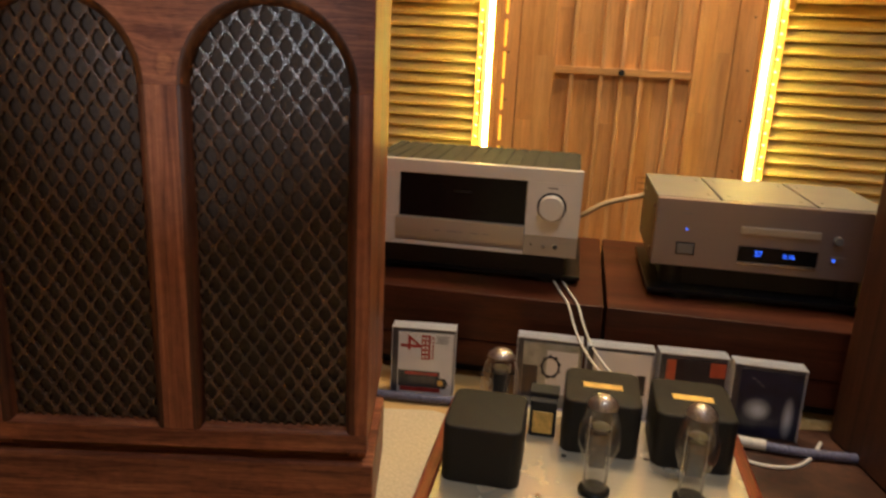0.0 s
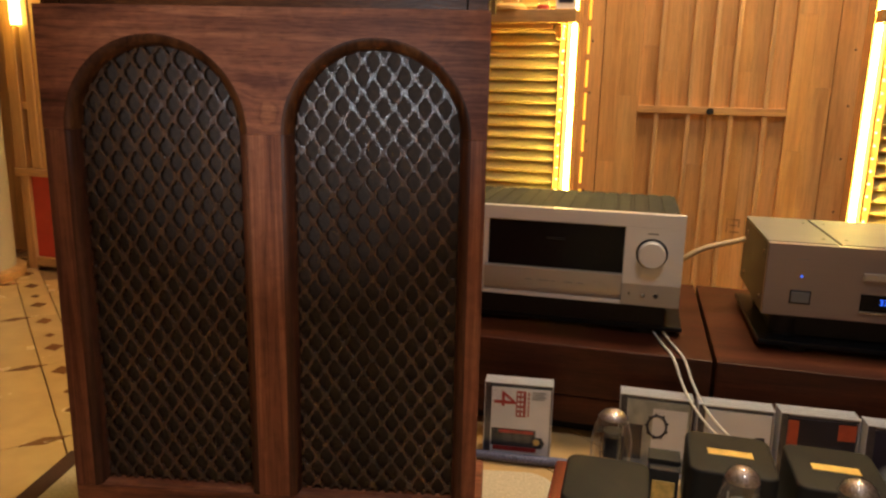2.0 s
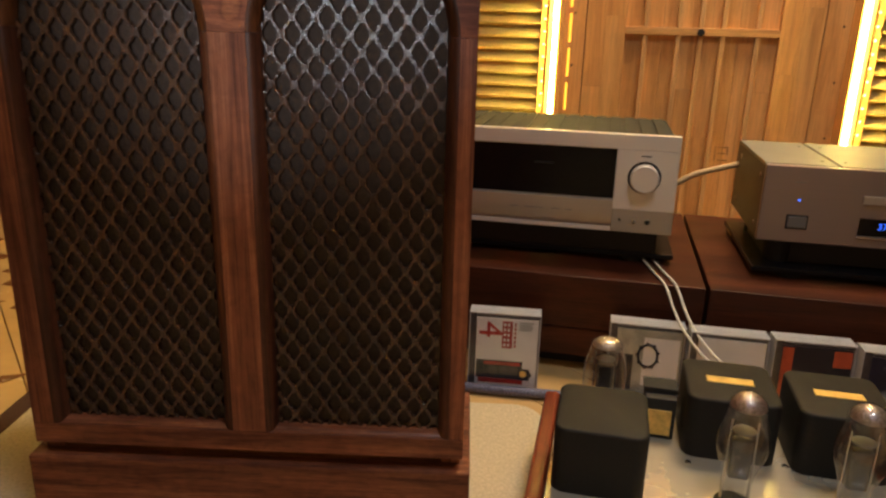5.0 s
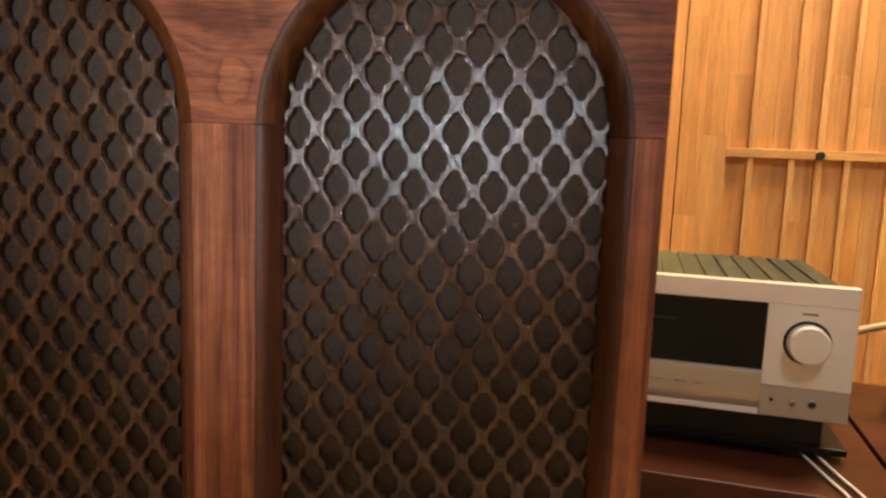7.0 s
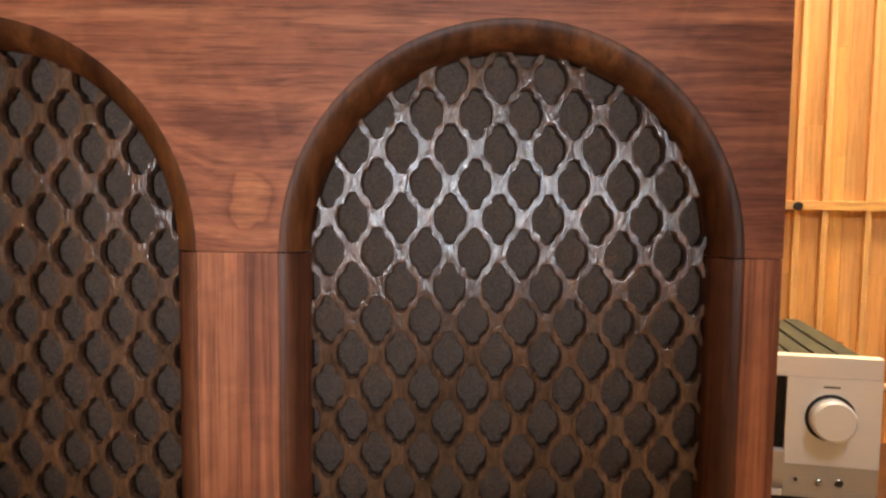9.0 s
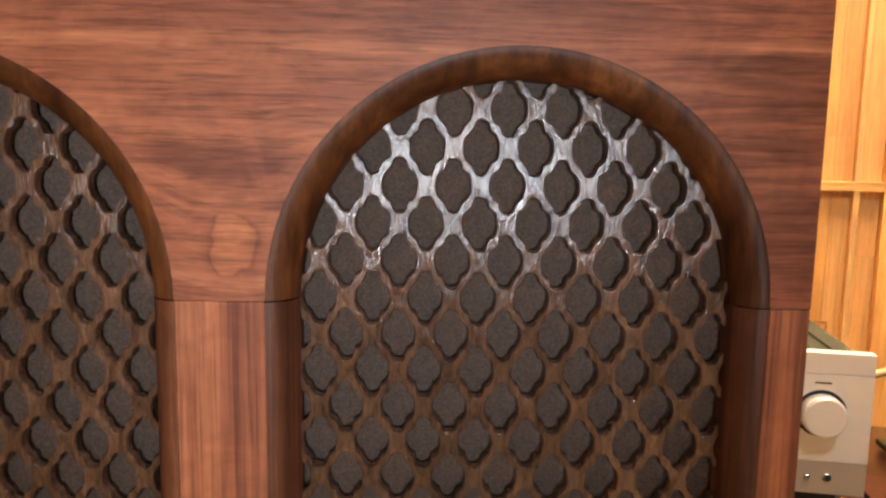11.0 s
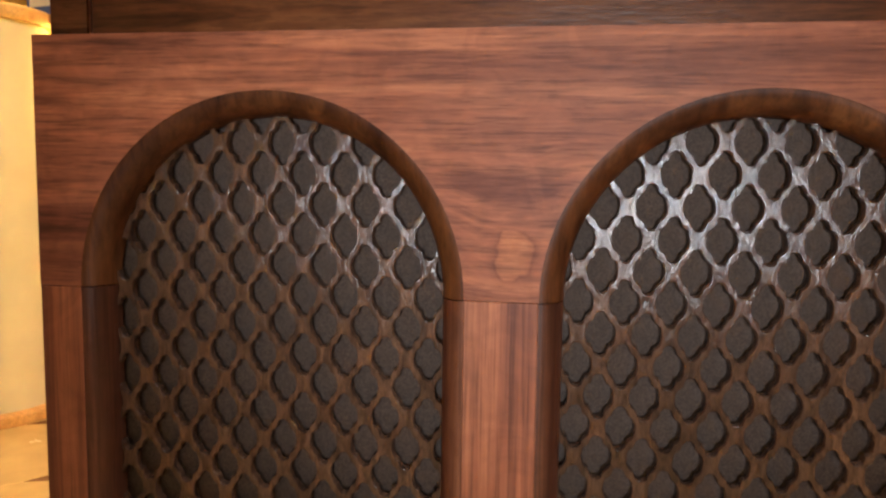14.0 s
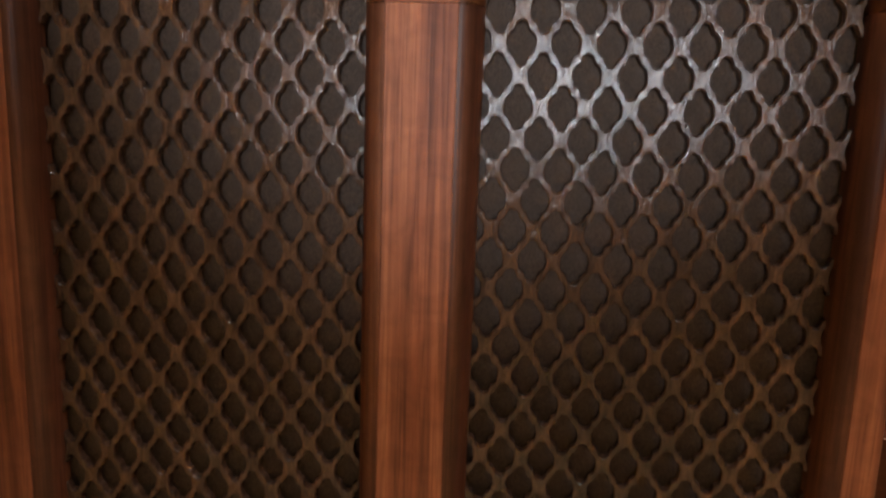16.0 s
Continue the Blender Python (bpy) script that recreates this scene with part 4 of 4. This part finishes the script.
# ---- valve amplifier ----
TA = pose(0.041, 1.186, 0, 0, 0, -11)         # its back left corner
va = thing("valve_amplifier", TA, "valve amplifier with black transformer covers and glass valves", "valve amplifier")
CW, CD = 0.462, 0.44
for a in (0.0, CW - 0.022):
    part("side_cheek", box(a, a + 0.022, -CD, 0.0, 0.004, 0.104, 0.006, 4), chassis_wood, va, "polished red-brown wooden cheek")
part("top_plate", box(0.0225, CW - 0.0225, -CD + 0.01, -0.012, 0.100, 0.108, 0.0015), plate_metal, va, "champagne metal top plate")
part("back_plate", box(0.0225, CW - 0.0225, -0.014, -0.006, 0.008, 0.0998, 0.001), plate_metal, va)
part("front_plate", box(0.0225, CW - 0.0225, -CD + 0.004, -CD + 0.0098, 0.008, 0.0998, 0.001), plate_metal, va)
part("floor_plate", box(0.0225, CW - 0.0225, -CD + 0.01, -0.0145, 0.008, 0.012, 0), black_paint, va)


def local(x, y):
    p = TA.inverted() @ Vector((x, y, 0))
    return p.x, p.y


def transformer(x, y, sx, sy, h, label):
    u, v = local(x, y)
    b = bmesh.new()
    bmesh.ops.create_cube(b, size=1)
    for w in b.verts:
        w.co = Vector((w.co.x * sx, w.co.y * sy, (w.co.z + 0.5) * h))
    up = [e for e in b.edges if abs(e.verts[0].co.z - e.verts[1].co.z) > h / 2]
    bmesh.ops.bevel(b, geom=up, offset=0.016, segments=6, affect="EDGES", profile=0.5)
    rim = [e for e in b.edges if e.verts[0].co.z > h * 0.99 and e.verts[1].co.z > h * 0.99]
    bmesh.ops.bevel(b, geom=rim, offset=0.004, segments=3, affect="EDGES", profile=0.5)
    b.transform(Matrix.Translation((u, v, 0.1083)))
    t = part("transformer_cover", b, black_top, va, "matt black transformer cover", True)
    if label:
        part("label", box(u - 0.029, u + 0.029, v - 0.0085, v + 0.0085, 0.1083 + h, 0.1083 + h + 0.0008, 0.0002, 1), brass, t, "blank brass label")
    return t


transformer(0.083, 0.977, 0.106, 0.118, 0.082, False)
transformer(0.262, 1.064, 0.112, 0.120, 0.082, True)
transformer(0.389, 1.036, 0.112, 0.126, 0.082, True)


def valve(x, y, h, r, base_h=0.018, stout=False):
    u, v = local(x, y)
    z = 0.1083
    b = lathe([(r * 0.72, 0), (r * 0.75, 0.002), (r * 0.75, base_h), (r * 0.66, base_h + 0.002)], 28)
    b.transform(Matrix.Translation((u, v, z)))
    s = part("valve_socket", b, black_gloss, va, "black valve base", True)
    dome = [(0.74 * math.cos(a), 0.86 + 0.14 * math.sin(a)) for a in [math.pi * k / 16 for k in range(8)]] + [(0.02, 1.0)]
    shape = [(0.58, 0.01), (0.58, 0.18), (0.62, 0.28), (0.80, 0.38), (0.96, 0.48), (1.0, 0.56), (0.96, 0.65), (0.84, 0.74), (0.75, 0.80)] + dome
    if stout:
        shape = [(0.70, 0.01), (0.92, 0.08), (1.0, 0.22), (1.0, 0.50), (0.95, 0.62), (0.84, 0.73), (0.75, 0.80)] + dome
    prof = [(r * p, base_h + h * q) for p, q in shape]
    b = lathe(prof, 40, False)
    b.transform(Matrix.Translation((u, v, z)))
    part("glass", b, tube_glass, s, "clear glass envelope", True)
    b = lathe([(r * p * 0.95, base_h + h * q - 0.001) for p, q in dome[1:]], 36, False)
    b.transform(Matrix.Translation((u, v, z)))
    part("getter", b, getter, s, "bronze mirror inside the glass top", True)
    b = lathe([(r * 0.40, base_h + h * 0.655), (r * 0.44, base_h + h * 0.66), (r * 0.44, base_h + h * 0.672), (r * 0.40, base_h + h * 0.676)], 24)
    b.transform(Matrix.Translation((u, v, z)))
    part("mica_disc", b, tray_grey, s, "pale mica spacer", True)
    b = box(u - r * 0.40, u + r * 0.40, v - r * 0.24, v + r * 0.24, z + base_h + h * 0.24, z + base_h + h * 0.60, 0.003)
    part("anode", b, anode_metal, s, "grey metal anode")
    for k in (-1, 1):
        b = lathe([(0.0012, 0), (0.0012, h * 0.75)], 8)
        b.transform(Matrix.Translation((u + k * r * 0.5, v, z + base_h)))
        part("support_rod", b, steel, s)
    return s


valve(0.226, 0.915, 0.138, 0.0280, 0.005)
valve(0.350, 0.903, 0.136, 0.0280, 0.005)
valve(0.113, 1.125, 0.099, 0.0295, 0.012, True)
u, v = local(0.178, 1.075)
part("small_transformer", box(u - 0.02, u + 0.02, v - 0.022, v + 0.022, 0.1083, 0.166, 0.002), black_paint, va)
part("small_transformer_label", box(u - 0.015, u + 0.015, v - 0.0235, v - 0.0222, 0.114, 0.150, 0.0004, 1), brass, va, "brass coloured face")
part("small_transformer_clamp", box(u - 0.022, u + 0.022, v - 0.006, v + 0.026, 0.1662, 0.173, 0.001), vent_grey, va)
for px, py in ((0.15, 0.90), (0.30, 0.88), (0.20, 1.00), (0.32, 1.0)):
    a, c = local(px, py)
    b = lathe([(0.004, 0), (0.003, 0.0015)], 12)
    b.transform(Matrix.Translation((a, c, 0.1082)))
    part("screw", b, steel, va)


# ---- cords ----
def cord(name, pts, r, material, label):
    ob = finish(name, tube(pts, r), material, smooth=True)
    return tagged(ob, label, "cable", "cables")


for dx in (0.0, 0.019):
    cord("speaker_cable", [(0.255 + dx, 1.72, 0.197), (0.262 + dx, 1.50, 0.197), (0.267 + dx, 1.435, 0.196), (0.271 + dx, 1.408, 0.186), (0.276 + dx, 1.382, 0.165), (0.286 + dx, 1.342, 0.141), (0.304 + dx, 1.285, 0.122), (0.328 + dx, 1.205, 0.114)], 0.0024, white_cord, "pale twisted speaker cable hanging down the stand")
cord("power_cable", [(0.28, 1.86, 0.25), (0.345, 1.77, 0.295), (0.40, 1.755, 0.331), (0.485, 1.765, 0.352), (0.56, 1.84, 0.35), (0.70, 1.86, 0.33)], 0.0062, beige_cord, "thick beige cable between amplifier and player")
cord("braided_cable", [(-0.30, 1.40, 0.010), (-0.14, 1.372, 0.010), (0.0, 1.352, 0.010), (0.08, 1.345, 0.010), (0.2, 1.325, 0.010), (0.40, 1.285, 0.010), (0.56, 1.235, 0.012), (0.66, 1.205, 0.012), (0.76, 1.19, 0.012)], 0.0088, blue_cord, "blue-grey braided cable lying on the floor")
part("sleeve", tube([(0.47, 1.268, 0.0125), (0.52, 1.250, 0.0125), (0.57, 1.232, 0.0130), (0.605, 1.221, 0.0130)], 0.0102), white_cord, bpy.data.objects["braided_cable"], "pale sleeve on the cable", True)
cord("thin_cable", [(0.52, 1.215, 0.006), (0.57, 1.17, 0.006), (0.63, 1.165, 0.006), (0.68, 1.20, 0.006), (0.72, 1.25, 0.006)], 0.0036, white_cord, "thin white cable looped on the floor")

board = finish("floor_board", box(0.50, 1.3, 0.55, 1.305, 0.0008, 0.003, 0.001), dark_walnut)
tagged(board, "thin dark wooden board lying on the tiled floor", "board")

# ---- floor tiles ----
floor = bpy.data.objects["floor"]
TILES = pose(-1.134, 1.695, 0, 0, 0, -52.8)
LAY = floor.matrix_world.inverted() @ TILES
S = 0.424


def shared(name, bm, material):
    me = bpy.data.meshes.new(name)
    bm.to_mesh(me)
    bm.free()
    me.materials.append(material)
    return me


def diamond(w, h):
    b = bmesh.new()
    lo = [b.verts.new(p) for p in ((-w, 0, -0.005), (0, -h, -0.005), (w, 0, -0.005), (0, h, -0.005))]
    hi = [b.verts.new((p.co.x * 0.97, p.co.y * 0.97, 0.0006)) for p in lo]
    for k in range(4):
        b.faces.new((lo[k], lo[(k + 1) % 4], hi[(k + 1) % 4], hi[k]))
    b.faces.new(hi)
    return b


plank = shared("tile", box(0.0012, S - 0.0012, 0.0012, S / 3 - 0.0012, -0.006, 0.0, 0.0012, 1), tile_cream)
band = shared("border_tile", box(0.0012, S - 0.0012, 0.0012, 0.0788, -0.006, 0.0, 0.0012, 1), tile_cream)
big, small, lozenge = shared("inlay", diamond(0.030, 0.024), tile_brown), shared("inlay", diamond(0.018, 0.014), tile_brown), shared("inlay", diamond(0.045, 0.016), tile_brown)


far = {tile_cream: bmesh.new(), tile_brown: bmesh.new()}


def lay(name, me, x, y, turn=0.0):
    """One tile of its own near the things; further off it joins the rest of the floor."""
    place = pose(x, y, 0, 0, 0, turn)
    spots = [WALL.inverted() @ TILES @ place @ v.co for v in me.vertices]
    if any(not (-3.6 < q.x < 3.2 and -3.2 < q.y < 0.05) for q in spots):
        return
    q = spots[0]
    if -2.9 < q.x < 0.9 and -1.6 < q.y:
        ob = new(name, me)
        ob.parent = floor
        ob.matrix_local = LAY @ place
    else:
        b = bmesh.new()
        b.from_mesh(me)
        join(far[me.materials[0]], b, LAY @ place)


ROWS = [k * (S + 0.08) for k in range(-10, 9)]
for y in ROWS:
    for k in range(-12, 14):
        lay("border_tile", band, k * S, y)
        for j in range(3):
            lay("tile", plank, k * S, y - S + j * S / 3)
        lay("inlay", big, k * S + 0.055, y + 0.04)
        lay("inlay", small, k * S + 0.195, y + 0.04)
        lay("inlay", big, k * S + 0.30, y + 0.04)
        lay("inlay", lozenge, k * S, y - 0.03, 90)
for material, bm in far.items():
    rest = part("far_tiles", bm, material, floor, "further floor tiles")
    rest["kind"] = "stuff"
